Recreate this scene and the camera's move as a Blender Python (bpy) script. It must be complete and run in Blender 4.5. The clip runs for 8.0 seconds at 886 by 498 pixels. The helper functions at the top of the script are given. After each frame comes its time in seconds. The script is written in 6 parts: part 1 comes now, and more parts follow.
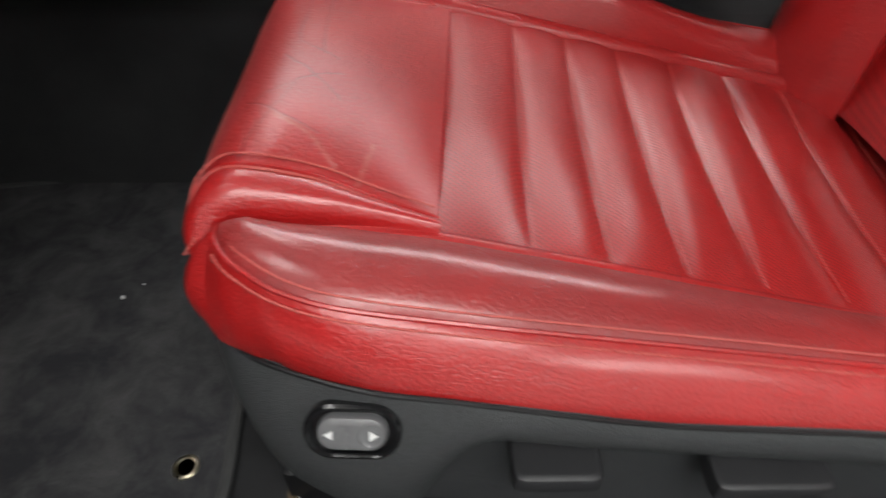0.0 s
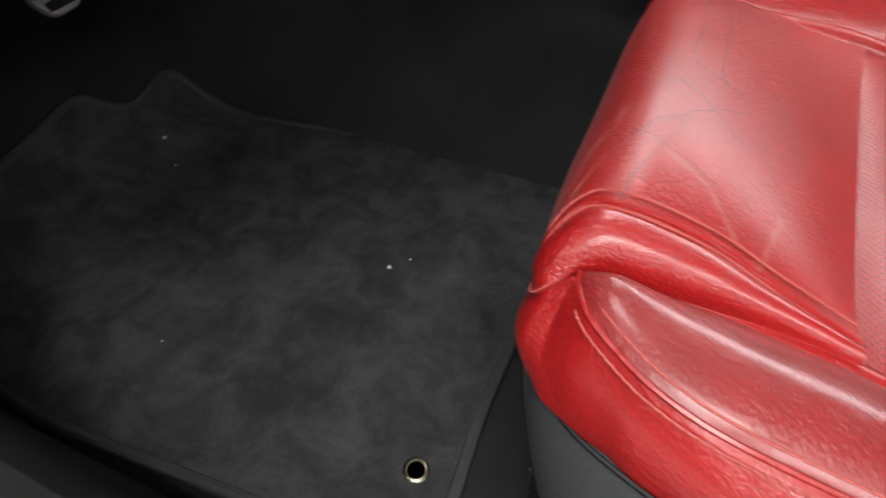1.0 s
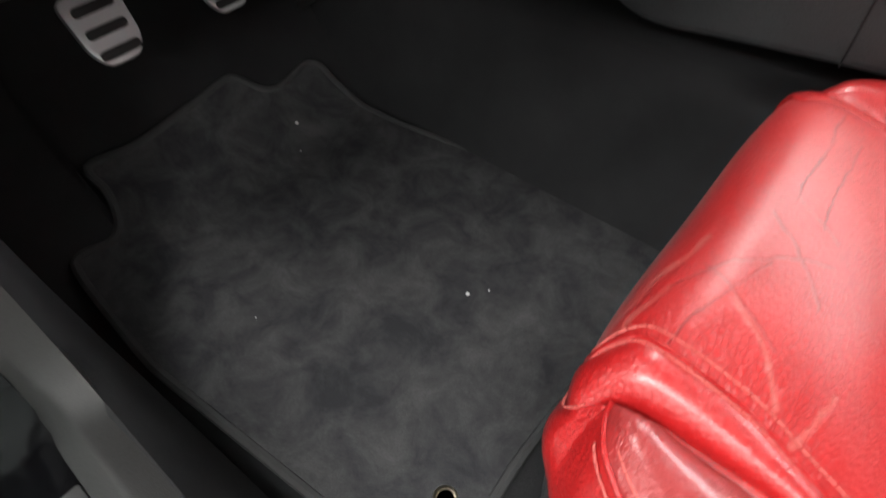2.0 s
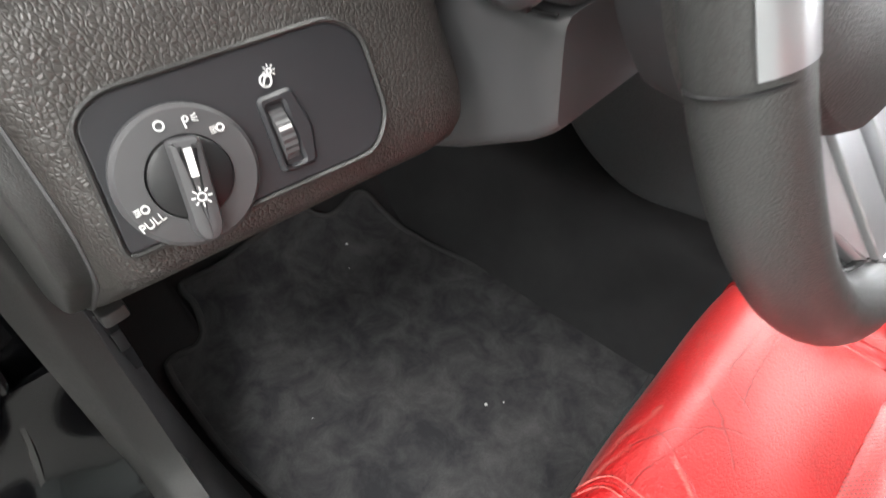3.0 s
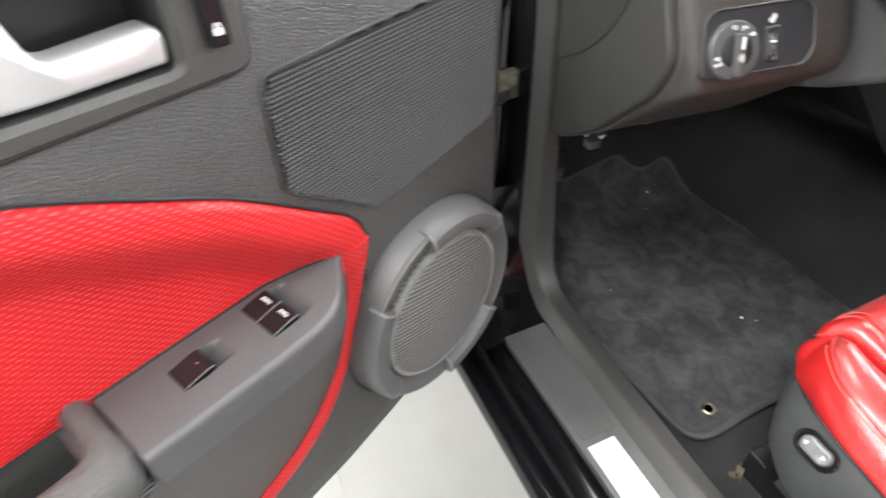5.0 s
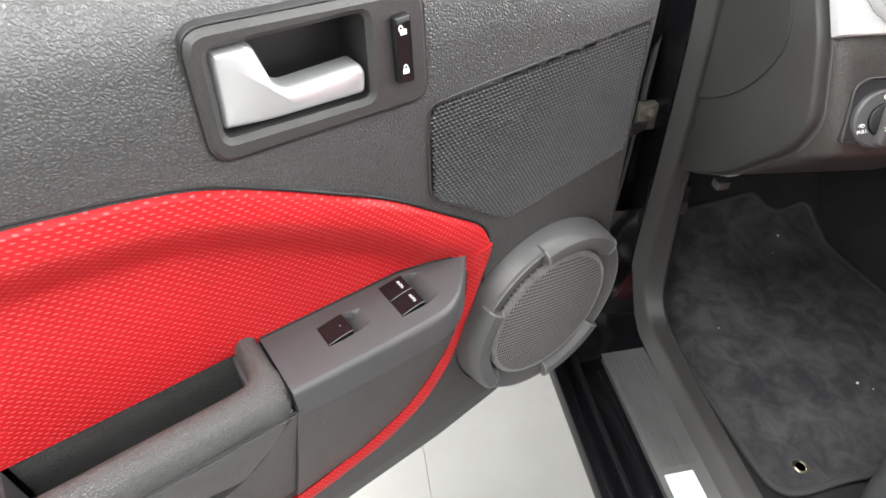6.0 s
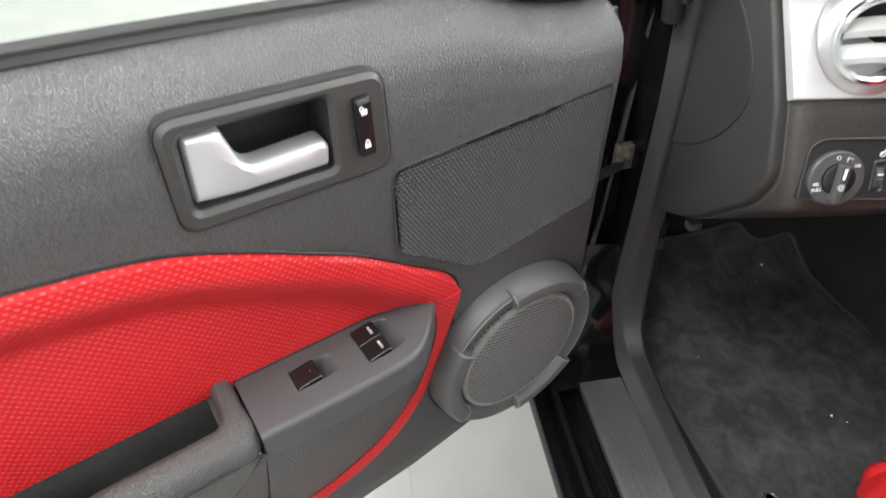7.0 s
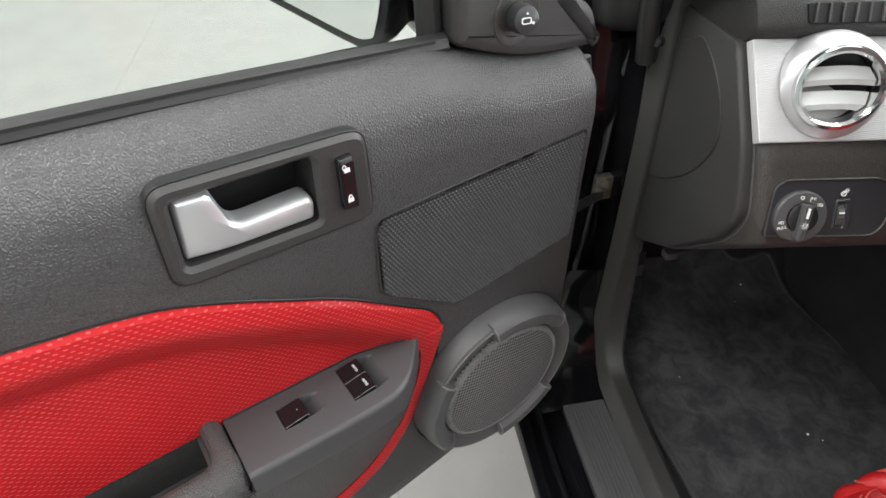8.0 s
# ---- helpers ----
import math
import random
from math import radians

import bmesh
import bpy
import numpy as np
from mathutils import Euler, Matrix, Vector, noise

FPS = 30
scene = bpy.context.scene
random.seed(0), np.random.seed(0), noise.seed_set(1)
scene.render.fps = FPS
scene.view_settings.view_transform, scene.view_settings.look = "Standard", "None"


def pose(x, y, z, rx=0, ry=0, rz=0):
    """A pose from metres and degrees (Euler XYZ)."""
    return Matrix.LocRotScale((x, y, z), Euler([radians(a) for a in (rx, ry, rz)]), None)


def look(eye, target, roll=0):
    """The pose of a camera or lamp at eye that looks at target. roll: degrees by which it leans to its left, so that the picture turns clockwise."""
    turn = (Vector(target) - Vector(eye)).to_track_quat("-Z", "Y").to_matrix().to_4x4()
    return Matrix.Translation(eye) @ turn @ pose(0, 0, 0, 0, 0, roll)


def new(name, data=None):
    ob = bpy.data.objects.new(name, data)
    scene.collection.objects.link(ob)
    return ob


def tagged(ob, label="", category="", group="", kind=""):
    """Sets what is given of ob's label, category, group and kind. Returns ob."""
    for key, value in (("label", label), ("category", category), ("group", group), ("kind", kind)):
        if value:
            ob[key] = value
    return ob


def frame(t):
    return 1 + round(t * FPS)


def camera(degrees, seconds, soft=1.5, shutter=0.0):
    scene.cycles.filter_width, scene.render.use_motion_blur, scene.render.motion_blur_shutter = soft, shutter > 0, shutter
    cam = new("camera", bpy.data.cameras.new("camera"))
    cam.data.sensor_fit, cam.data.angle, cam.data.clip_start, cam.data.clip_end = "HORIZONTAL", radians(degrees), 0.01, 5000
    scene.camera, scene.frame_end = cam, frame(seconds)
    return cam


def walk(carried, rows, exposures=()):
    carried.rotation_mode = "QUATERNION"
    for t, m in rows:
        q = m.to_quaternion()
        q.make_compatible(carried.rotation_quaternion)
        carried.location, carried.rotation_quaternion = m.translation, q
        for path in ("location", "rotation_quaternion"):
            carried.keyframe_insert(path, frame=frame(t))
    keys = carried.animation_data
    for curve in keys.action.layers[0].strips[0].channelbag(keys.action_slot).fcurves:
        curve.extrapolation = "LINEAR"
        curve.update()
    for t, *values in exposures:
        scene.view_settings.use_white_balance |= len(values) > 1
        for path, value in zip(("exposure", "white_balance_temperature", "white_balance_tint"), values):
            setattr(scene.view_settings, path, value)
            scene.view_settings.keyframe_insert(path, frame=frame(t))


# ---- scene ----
from mathutils.geometry import delaunay_2d_cdt

cam = camera(73.4, 8.0, shutter=0.4)
PATH = [
    (0, (0.107, 0.094, 0.827), (0.127, 1.478, -0.617), 0.3),
    (0.5, (0.042, 0.118, 0.838), (-0.222, 1.466, -0.615), -0.7),
    (1, (-0.008, 0.149, 0.808), (-0.578, 1.38, -0.662), -1.6),
    (1.5, (-0.012, 0.177, 0.802), (-0.792, 1.245, -0.7), -1.8),
    (2, (-0.003, 0.191, 0.873), (-0.84, 1.176, -0.654), -1.2),
    (2.2, (-0.005, 0.179, 0.935), (-0.862, 1.154, -0.587), -1.1),
    (3.3, (0.028, 0.139, 1.089), (-0.952, 1.224, -0.276), 0.0),
    (3.5, (0.047, 0.122, 1.108), (-0.945, 1.214, -0.242), 0.2),
    (4, (0.089, 0.018, 1.14), (-0.978, 1.04, -0.208), -0.5),
    (4.5, (0.151, -0.16, 1.159), (-1.055, 0.678, -0.198), -1.5),
    (5, (0.217, -0.289, 1.179), (-1.152, 0.288, -0.16), -2.1),
    (5.2, (0.229, -0.309, 1.193), (-1.18, 0.156, -0.148), -2.2),
    (6.3, (0.265, -0.308, 1.246), (-1.203, -0.123, -0.099), -2.1),
    (6.5, (0.267, -0.299, 1.248), (-1.201, -0.12, -0.098), -2.0),
    (7, (0.257, -0.268, 1.295), (-1.218, -0.073, -0.042), -1.7),
    (7.5, (0.254, -0.266, 1.346), (-1.226, -0.048, 0.018), -1.4),
    (8, (0.254, -0.258, 1.336), (-1.233, -0.027, 0.019), -1.2),
]
EXPOSURES = [(0, -0.35), (0.5, -0.3), (1.0, 0.02), (1.5, 0.4), (2.2, 0.70), (3.5, 1.15), (4.0, 1.06), (4.5, 1.14), (5.2, 1.05), (6.5, 0.7), (7.0, 0.46), (8, 0.0)]
walk(cam, [(t, look(eye, target, roll)) for t, eye, target, roll in PATH], EXPOSURES)

# ---- light ----
world = bpy.data.worlds.new("world")
scene.world = world
world.use_nodes = True
bg = world.node_tree.nodes["Background"]
bg.inputs[0].default_value = (0.80, 0.88, 1.0, 1)
bg.inputs[1].default_value = 0.25


def area_lamp(name, place, target, sx, sy, watts, colour=(1, 1, 1)):
    d = bpy.data.lights.new(name, "AREA")
    d.shape, d.size, d.size_y, d.energy, d.color = "RECTANGLE", sx, sy, watts, colour
    ob = new(name, d)
    ob.matrix_world = look(place, target)
    return ob


# unseen ceiling panels of the hall, added to light the car
PANELS = [(-3.6, -2.6), (-0.4, -2.6), (2.8, -2.6), (-3.6, 0.9), (-1.2, 0.9), (0.5, -1.3), (3.6, 0.9), (-2.6, 3.2), (0.0, 3.2), (2.6, 3.2)]
for px, py in PANELS:
    area_lamp("added_ceiling_lamp", (px, py, 3.31), (px, py, 0), 1.6, 0.9, 75, (1.0, 0.985, 0.96))
# added fill from the passenger side for seat sheen; the wall there is closed
area_lamp("passenger_side_fill", (0.0, 4.96, 1.85), (0.0, 0.0, 1.85), 9.0, 2.9, 1500, (0.96, 0.98, 1.0))


# ---- geometry helpers ----
def A(p):
    return np.array(p, float)


def catmull(pts, n, closed=False):
    """A smooth curve of n points through pts, evenly spaced."""
    p = A(pts)
    m = len(p)
    out = []
    k = m if closed else m - 1
    for i in range(k):
        p1, p2 = p[i], p[(i + 1) % m]
        p0 = p[(i - 1) % m] if closed or i > 0 else 2 * p1 - p2
        p3 = p[(i + 2) % m] if closed or i < m - 2 else 2 * p2 - p1
        for t in np.linspace(0, 1, 24, endpoint=False):
            out.append(0.5 * (2 * p1 + (p2 - p0) * t + (2 * p0 - 5 * p1 + 4 * p2 - p3) * t * t + (3 * p1 - p0 - 3 * p2 + p3) * t ** 3))
    if not closed:
        out.append(p[-1])
    return resample(A(out), n, closed)


def resample(p, n, closed=False):
    p = A(p)
    q = np.vstack([p, p[:1]]) if closed else p
    d = np.concatenate([[0], np.cumsum(np.linalg.norm(np.diff(q, axis=0), axis=1))])
    s = np.linspace(0, d[-1], n + 1)[:-1] if closed else np.linspace(0, d[-1], n)
    return np.stack([np.interp(s, d, q[:, i]) for i in range(q.shape[1])], 1)


def rounded(pts, r, k=5):
    """A closed outline with its corners rounded; r: one radius or one a corner."""
    p = A(pts)
    m = len(p)
    rr = [r] * m if np.isscalar(r) else r
    out = []
    for i in range(m):
        a, b, c = p[i - 1], p[i], p[(i + 1) % m]
        d1, d2 = a - b, c - b
        l1, l2 = np.linalg.norm(d1), np.linalg.norm(d2)
        q = min(rr[i], 0.45 * l1, 0.45 * l2)
        s, e = b + d1 / l1 * q, b + d2 / l2 * q
        for t in np.linspace(0, 1, k):
            out.append((1 - t) ** 2 * s + 2 * t * (1 - t) * b + t * t * e)
    return A(out)


def offset2(p, d):
    """A closed flat outline moved outward by d (inward: minus)."""
    p = A(p)
    area = 0.5 * np.sum(p[:, 0] * np.roll(p[:, 1], -1) - np.roll(p[:, 0], -1) * p[:, 1])
    t = np.roll(p, -1, 0) - np.roll(p, 1, 0)
    t /= np.linalg.norm(t, axis=1)[:, None] + 1e-9
    n = np.stack([t[:, 1], -t[:, 0]], 1) * (1 if area > 0 else -1)
    return p + n * d


def mesh_of(verts, faces, name="mesh"):
    me = bpy.data.meshes.new(name)
    me.from_pydata([tuple(map(float, v)) for v in verts], [], faces)
    bm = bmesh.new()
    bm.from_mesh(me)
    bmesh.ops.remove_doubles(bm, verts=bm.verts, dist=1e-6)
    bmesh.ops.recalc_face_normals(bm, faces=bm.faces)
    bm.to_mesh(me)
    bm.free()
    return me


def part(name, vf, material, parent=None, label="", angle=38):
    """Links (verts, faces) as one mesh object under a thing."""
    me = mesh_of(vf[0], vf[1], name)
    me.polygons.foreach_set("use_smooth", [True] * len(me.polygons))
    me.set_sharp_from_angle(angle=radians(angle))
    me.materials.append(material)
    ob = new(name, me)
    if parent is not None:
        ob.parent = parent
    if label:
        ob["label"] = label
    return ob


def thing(name, label, category, m=None, group="", kind=""):
    ob = new(name)
    ob.empty_display_size = 0.05
    if m is not None:
        ob.matrix_world = m
    return tagged(ob, label, category, group, kind)


def join(*vfs):
    V, F = [], []
    for v, f in vfs:
        o = len(V)
        V += [tuple(p) for p in v]
        F += [[i + o for i in q] for q in f]
    return V, F


def loft(loops, cap0=True, cap1=True, closed=True):
    """A skin over loops of equal length."""
    n = len(loops[0])
    V = [tuple(p) for l in loops for p in l]
    F = []
    for i in range(len(loops) - 1):
        for j in range(n if closed else n - 1):
            k = (j + 1) % n
            F.append([i * n + j, i * n + k, (i + 1) * n + k, (i + 1) * n + j])
    if cap0:
        F.append(list(range(n))[::-1])
    if cap1:
        F.append([(len(loops) - 1) * n + j for j in range(n)])
    return V, F


def slab(outline, w0, w1, to3, bevel=0.001):
    """An outline raised from w0 to w1, its upper edge rounded; to3 maps (a, b, w) to a place."""
    s = 1 if w1 > w0 else -1
    loops = []
    for w, d in ((w0, 0), (w1 - s * bevel, 0), (w1 - s * 0.3 * bevel, -0.3 * bevel), (w1, -bevel), (w1, -1.35 * bevel)):
        loops.append([to3(a, b, w) for a, b in offset2(outline, d)])
    return loft(loops)


def frame_ring(outer, inner, w0, w1, to3, n=96, bevel=0.002, deep=None):
    """A frame between two outlines, with an opening through it."""
    o, i = resample(outer, n, True), resample(inner, n, True)
    k = int(np.argmin(np.linalg.norm(i - o[0], axis=1)))
    i = np.roll(i, -k, 0)
    loops = []
    for ol, w, d in ((o, w0, 0), (o, w1 - bevel, 0), (o, w1, -bevel), (i, w1, bevel), (i, w1 - bevel, 0), (i, deep if deep is not None else w0, 0)):
        loops.append([to3(a, b, w) for a, b in offset2(ol, d)])
    return loft(loops, False, False)


def normals(P):
    """Unit normals of a grid; where its rows run together they are taken from the nearest sound row."""
    n = np.cross(np.gradient(P, axis=0), np.gradient(P, axis=1))
    l = np.linalg.norm(n, axis=2)
    n /= l[..., None] + 1e-15
    w = np.linalg.norm(P[:, -1] - P[:, 0], axis=1)
    bad = w < 0.010
    if bad.any() and not bad.all():
        good = np.nonzero(~bad)[0]
        for i in np.nonzero(bad)[0]:
            n[i] = n[good[np.argmin(np.abs(good - i))]]
    return n


def solid(P, depth, n_fixed=None):
    """A closed panel under the grid of places P (nu, nv, 3)."""
    P = A(P)
    nu, nv = P.shape[:2]
    if n_fixed is None:
        n = normals(P)
    else:
        n = np.broadcast_to(A(n_fixed), P.shape)
    Q = P - n * (depth if np.isscalar(depth) else A(depth)[:, None, None])
    V = [tuple(p) for p in P.reshape(-1, 3)] + [tuple(p) for p in Q.reshape(-1, 3)]
    o = nu * nv
    F = []
    ix = lambda i, j: i * nv + j
    for i in range(nu - 1):
        for j in range(nv - 1):
            q = [ix(i, j), ix(i + 1, j), ix(i + 1, j + 1), ix(i, j + 1)]
            F.append(q)
            F.append([o + a for a in q[::-1]])
    ring = [ix(i, 0) for i in range(nu)] + [ix(nu - 1, j) for j in range(1, nv)] + [ix(i, nv - 1) for i in range(nu - 2, -1, -1)] + [ix(0, j) for j in range(nv - 2, 0, -1)]
    for a, b in zip(ring, ring[1:] + ring[:1]):
        F.append([a, b, o + b, o + a])
    return V, F


def coons(c0, c1, d0, d1, nu=24, nv=16, bulge=0.0, tuck=0.0, power=4):
    """A patch between the curves c0, c1 (along u) and d0, d1 (along v), pillowed by bulge; tuck sinks the edges into the seams."""
    c0, c1, d0, d1 = (catmull(c, k) for c, k in ((c0, nu), (c1, nu), (d0, nv), (d1, nv)))
    u, v = np.linspace(0, 1, nu)[:, None, None], np.linspace(0, 1, nv)[None, :, None]
    P = (1 - v) * c0[:, None] + v * c1[:, None] + (1 - u) * d0[None] + u * d1[None]
    P -= (1 - u) * (1 - v) * c0[0] + u * (1 - v) * c0[-1] + (1 - u) * v * c1[0] + u * v * c1[-1]
    n = np.cross(np.gradient(P, axis=0), np.gradient(P, axis=1))
    n /= np.linalg.norm(n, axis=2)[..., None] + 1e-12
    f = (1 - np.abs(2 * u - 1) ** power) * (1 - np.abs(2 * v - 1) ** power)
    return P + n * (bulge * f - tuck * (1 - f) ** 4)


def ruled(c0, c1, nu=40, nv=12, bulge=0.0, tuck=0.0, power=2):
    c0, c1 = catmull(c0, nu), catmull(c1, nu)
    v = np.linspace(0, 1, nv)[None, :, None]
    P = (1 - v) * c0[:, None] + v * c1[:, None]
    n = normals(P)
    k = np.minimum(1, np.linalg.norm(c1 - c0, axis=1) / 0.035)[:, None, None]
    f = 1 - np.abs(2 * v - 1) ** power
    return P + n * k * (bulge * f - tuck * (1 - f) ** 4)


def paired(rows, per=8, nv=14, bulge=0.0, tuck=0.0, power=2):
    """A strip between two curves given as pairs of places, pillowed by bulge."""
    R = A(rows)
    m = len(R)
    out = []
    for i in range(m - 1):
        p1, p2 = R[i], R[i + 1]
        p0 = R[i - 1] if i else 2 * p1 - p2
        p3 = R[i + 2] if i < m - 2 else 2 * p2 - p1
        for t in np.linspace(0, 1, per, endpoint=False):
            out.append(0.5 * (2 * p1 + (p2 - p0) * t + (2 * p0 - 5 * p1 + 4 * p2 - p3) * t * t + (3 * p1 - p0 - 3 * p2 + p3) * t ** 3))
    C = A(out + [R[-1]])
    v = np.linspace(0, 1, nv)[None, :, None]
    P = (1 - v) * C[:, None, 0] + v * C[:, None, 1]
    n = normals(P)
    for _ in range(6):
        n[1:-1] = (n[:-2] + n[1:-1] + n[2:]) / 3
        n /= np.linalg.norm(n, axis=2)[..., None] + 1e-12
    k = np.minimum(1, np.linalg.norm(C[:, 1] - C[:, 0], axis=1) / 0.03)[:, None, None]
    f = 1 - np.abs(2 * v - 1) ** power
    return P + n * k * (bulge * f - tuck * (1 - f) ** 4)


def taper(P, depth):
    """A depth for each row, thin where the panel is narrow."""
    return np.minimum(depth, 0.002 + 0.6 * np.linalg.norm(P[:, -1] - P[:, 0], axis=1))


def tube(path, r, k=10, n=None, closed=False, flat=1.0, smooth=True):
    """A round bar along a path; r: one radius or one a point."""
    p = catmull(path, n or 8 * len(path), closed) if smooth else A(path)
    m = len(p)
    rr = np.interp(np.linspace(0, 1, m), np.linspace(0, 1, np.size(r)), np.atleast_1d(r)) if not closed else np.full(m, float(np.atleast_1d(r)[0]))
    t = (np.roll(p, -1, 0) - np.roll(p, 1, 0)) if closed else np.gradient(p, axis=0)
    t /= np.linalg.norm(t, axis=1)[:, None] + 1e-12
    a = A((0, 0, 1)) if abs(t[0][2]) < 0.9 else A((1, 0, 0))
    loops = []
    for i in range(m):
        a = a - t[i] * np.dot(a, t[i])
        a /= np.linalg.norm(a)
        b = np.cross(t[i], a)
        loops.append([p[i] + rr[i] * (math.cos(q) * a + flat * math.sin(q) * b) for q in np.linspace(0, 2 * math.pi, k, endpoint=False)])
    if closed:
        return loft(loops + [loops[0]], False, False)
    return loft(loops)


def spin(profile, centre, axis, k=48, cap0=False, cap1=False, up=(0, 0, 1)):
    """A turned shape: profile rows (radius, height along the axis)."""
    c, w = A(centre), A(axis) / np.linalg.norm(axis)
    a = np.cross((0, 1, 0) if abs(np.dot(up, w)) > 0.95 else up, w)
    a /= np.linalg.norm(a)
    b = np.cross(w, a)
    return loft([[c + w * h + r * (math.cos(q) * a + math.sin(q) * b) for q in np.linspace(0, 2 * math.pi, k, endpoint=False)] for r, h in profile], cap0, cap1)


def box(lo, hi, bevel=0.002):
    (x0, y0, z0), (x1, y1, z1) = lo, hi
    o = rounded([(x0, y0), (x1, y0), (x1, y1), (x0, y1)], min(bevel * 2, 0.3 * min(x1 - x0, y1 - y0)), 3)
    return slab(o, z0, z1, lambda a, b, w: (a, b, w), min(bevel, 0.4 * (z1 - z0)))


def stitches(path, material, parent, name="stitching", step=0.0056, length=0.0040, r=0.0008, lift=(0, 0, 0.0006), label=""):
    """A row of short threads along a path, one part."""
    p = A(path)
    d = np.concatenate([[0], np.cumsum(np.linalg.norm(np.diff(p, axis=0), axis=1))])
    at = lambda s: A([np.interp(s, d, p[:, i]) for i in range(3)]) + A(lift)
    vfs = []
    s = 0.0
    while s + length < d[-1]:
        a, b = at(s), at(s + length)
        vfs.append(tube([a - (b - a) * 0.06 - A(lift) * 0.5, a, b, b + (b - a) * 0.06 - A(lift) * 0.5], r, 5, smooth=False))
        s += step
    return part(name, join(*vfs), material, parent, label)


# ---- materials ----
def nodes_of(name):
    m = bpy.data.materials.new(name)
    m.use_nodes = True
    nt = m.node_tree
    b = nt.nodes["Principled BSDF"]
    return m, nt, b


def N(nt, kind, **kw):
    n = nt.nodes.new(kind)
    for k, v in kw.items():
        if k in n.inputs:
            n.inputs[k].default_value = v
        else:
            setattr(n, k, v)
    return n


def mixed(nt, fac, a, b):
    m = nt.nodes.new("ShaderNodeMix")
    m.data_type = "RGBA"
    m.inputs[6].default_value, m.inputs[7].default_value = (*a, 1), (*b, 1)
    nt.links.new(fac, m.inputs[0])
    return m.outputs[2]


def ramp(nt, src, lo, hi, a=0.0, b=1.0):
    r = nt.nodes.new("ShaderNodeMapRange")
    for i, v in enumerate((lo, hi, a, b)):
        r.inputs[i + 1].default_value = v
    nt.links.new(src, r.inputs[0])
    return r.outputs[0]


def math_node(nt, op, a, b=None):
    n = nt.nodes.new("ShaderNodeMath")
    n.operation = op
    for i, v in enumerate((a, b)):
        if v is None:
            continue
        if isinstance(v, (int, float)):
            n.inputs[i].default_value = v
        else:
            nt.links.new(v, n.inputs[i])
    return n.outputs[0]


def surface(name, a, b, rough=(0.45, 0.6), scale=6.0, grain=900.0, bump=0.15, dist=0.0004, metal=0.0, kind="noise", ior=1.45, coat=0.0, speck=0.0):
    """A surface of two near colours with fine relief: kind noise, leather (cells) or fibre."""
    m, nt, bs = nodes_of(name)
    co = nt.nodes.new("ShaderNodeTexCoord").outputs["Object"]
    big = N(nt, "ShaderNodeTexNoise", Scale=scale, Detail=5.0, Roughness=0.6)
    nt.links.new(co, big.inputs["Vector"])
    f = ramp(nt, big.outputs[0], 0.3, 0.7)
    col = mixed(nt, f, a, b)
    nt.links.new(col, bs.inputs["Base Color"])
    nt.links.new(ramp(nt, big.outputs[0], 0.3, 0.7, *rough), bs.inputs["Roughness"])
    bs.inputs["Metallic"].default_value = metal
    bs.inputs["IOR"].default_value = ior
    bs.inputs["Coat Weight"].default_value = coat
    if kind == "leather":
        v = N(nt, "ShaderNodeTexVoronoi", Scale=grain)
        v.feature = "DISTANCE_TO_EDGE"
        warp = N(nt, "ShaderNodeTexNoise", Scale=grain * 0.4, Detail=2.0)
        nt.links.new(co, warp.inputs["Vector"])
        mv = N(nt, "ShaderNodeVectorMath")
        mv.operation = "MULTIPLY_ADD"
        mv.inputs[1].default_value = (0.25 / grain,) * 3
        nt.links.new(warp.outputs[1], mv.inputs[0])
        nt.links.new(co, mv.inputs[2])
        nt.links.new(mv.outputs[0], v.inputs["Vector"])
        h = math_node(nt, "ADD", ramp(nt, v.outputs[0], 0.0, 0.28), math_node(nt, "MULTIPLY", warp.outputs[0], 0.3))
    else:
        fine = N(nt, "ShaderNodeTexNoise", Scale=grain, Detail=4.0, Roughness=0.7)
        nt.links.new(co, fine.inputs["Vector"])
        h = fine.outputs[0]
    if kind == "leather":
        # groove shade and dirt painted into the colour: grain valleys are darker
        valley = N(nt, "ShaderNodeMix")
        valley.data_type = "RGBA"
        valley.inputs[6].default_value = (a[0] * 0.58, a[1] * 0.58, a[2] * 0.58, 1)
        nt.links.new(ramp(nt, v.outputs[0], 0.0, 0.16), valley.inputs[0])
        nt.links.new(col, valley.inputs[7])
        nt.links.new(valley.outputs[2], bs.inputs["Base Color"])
    bp = N(nt, "ShaderNodeBump", Strength=bump, Distance=dist)
    nt.links.new(h, bp.inputs["Height"])
    nt.links.new(bp.outputs[0], bs.inputs["Normal"])
    return m


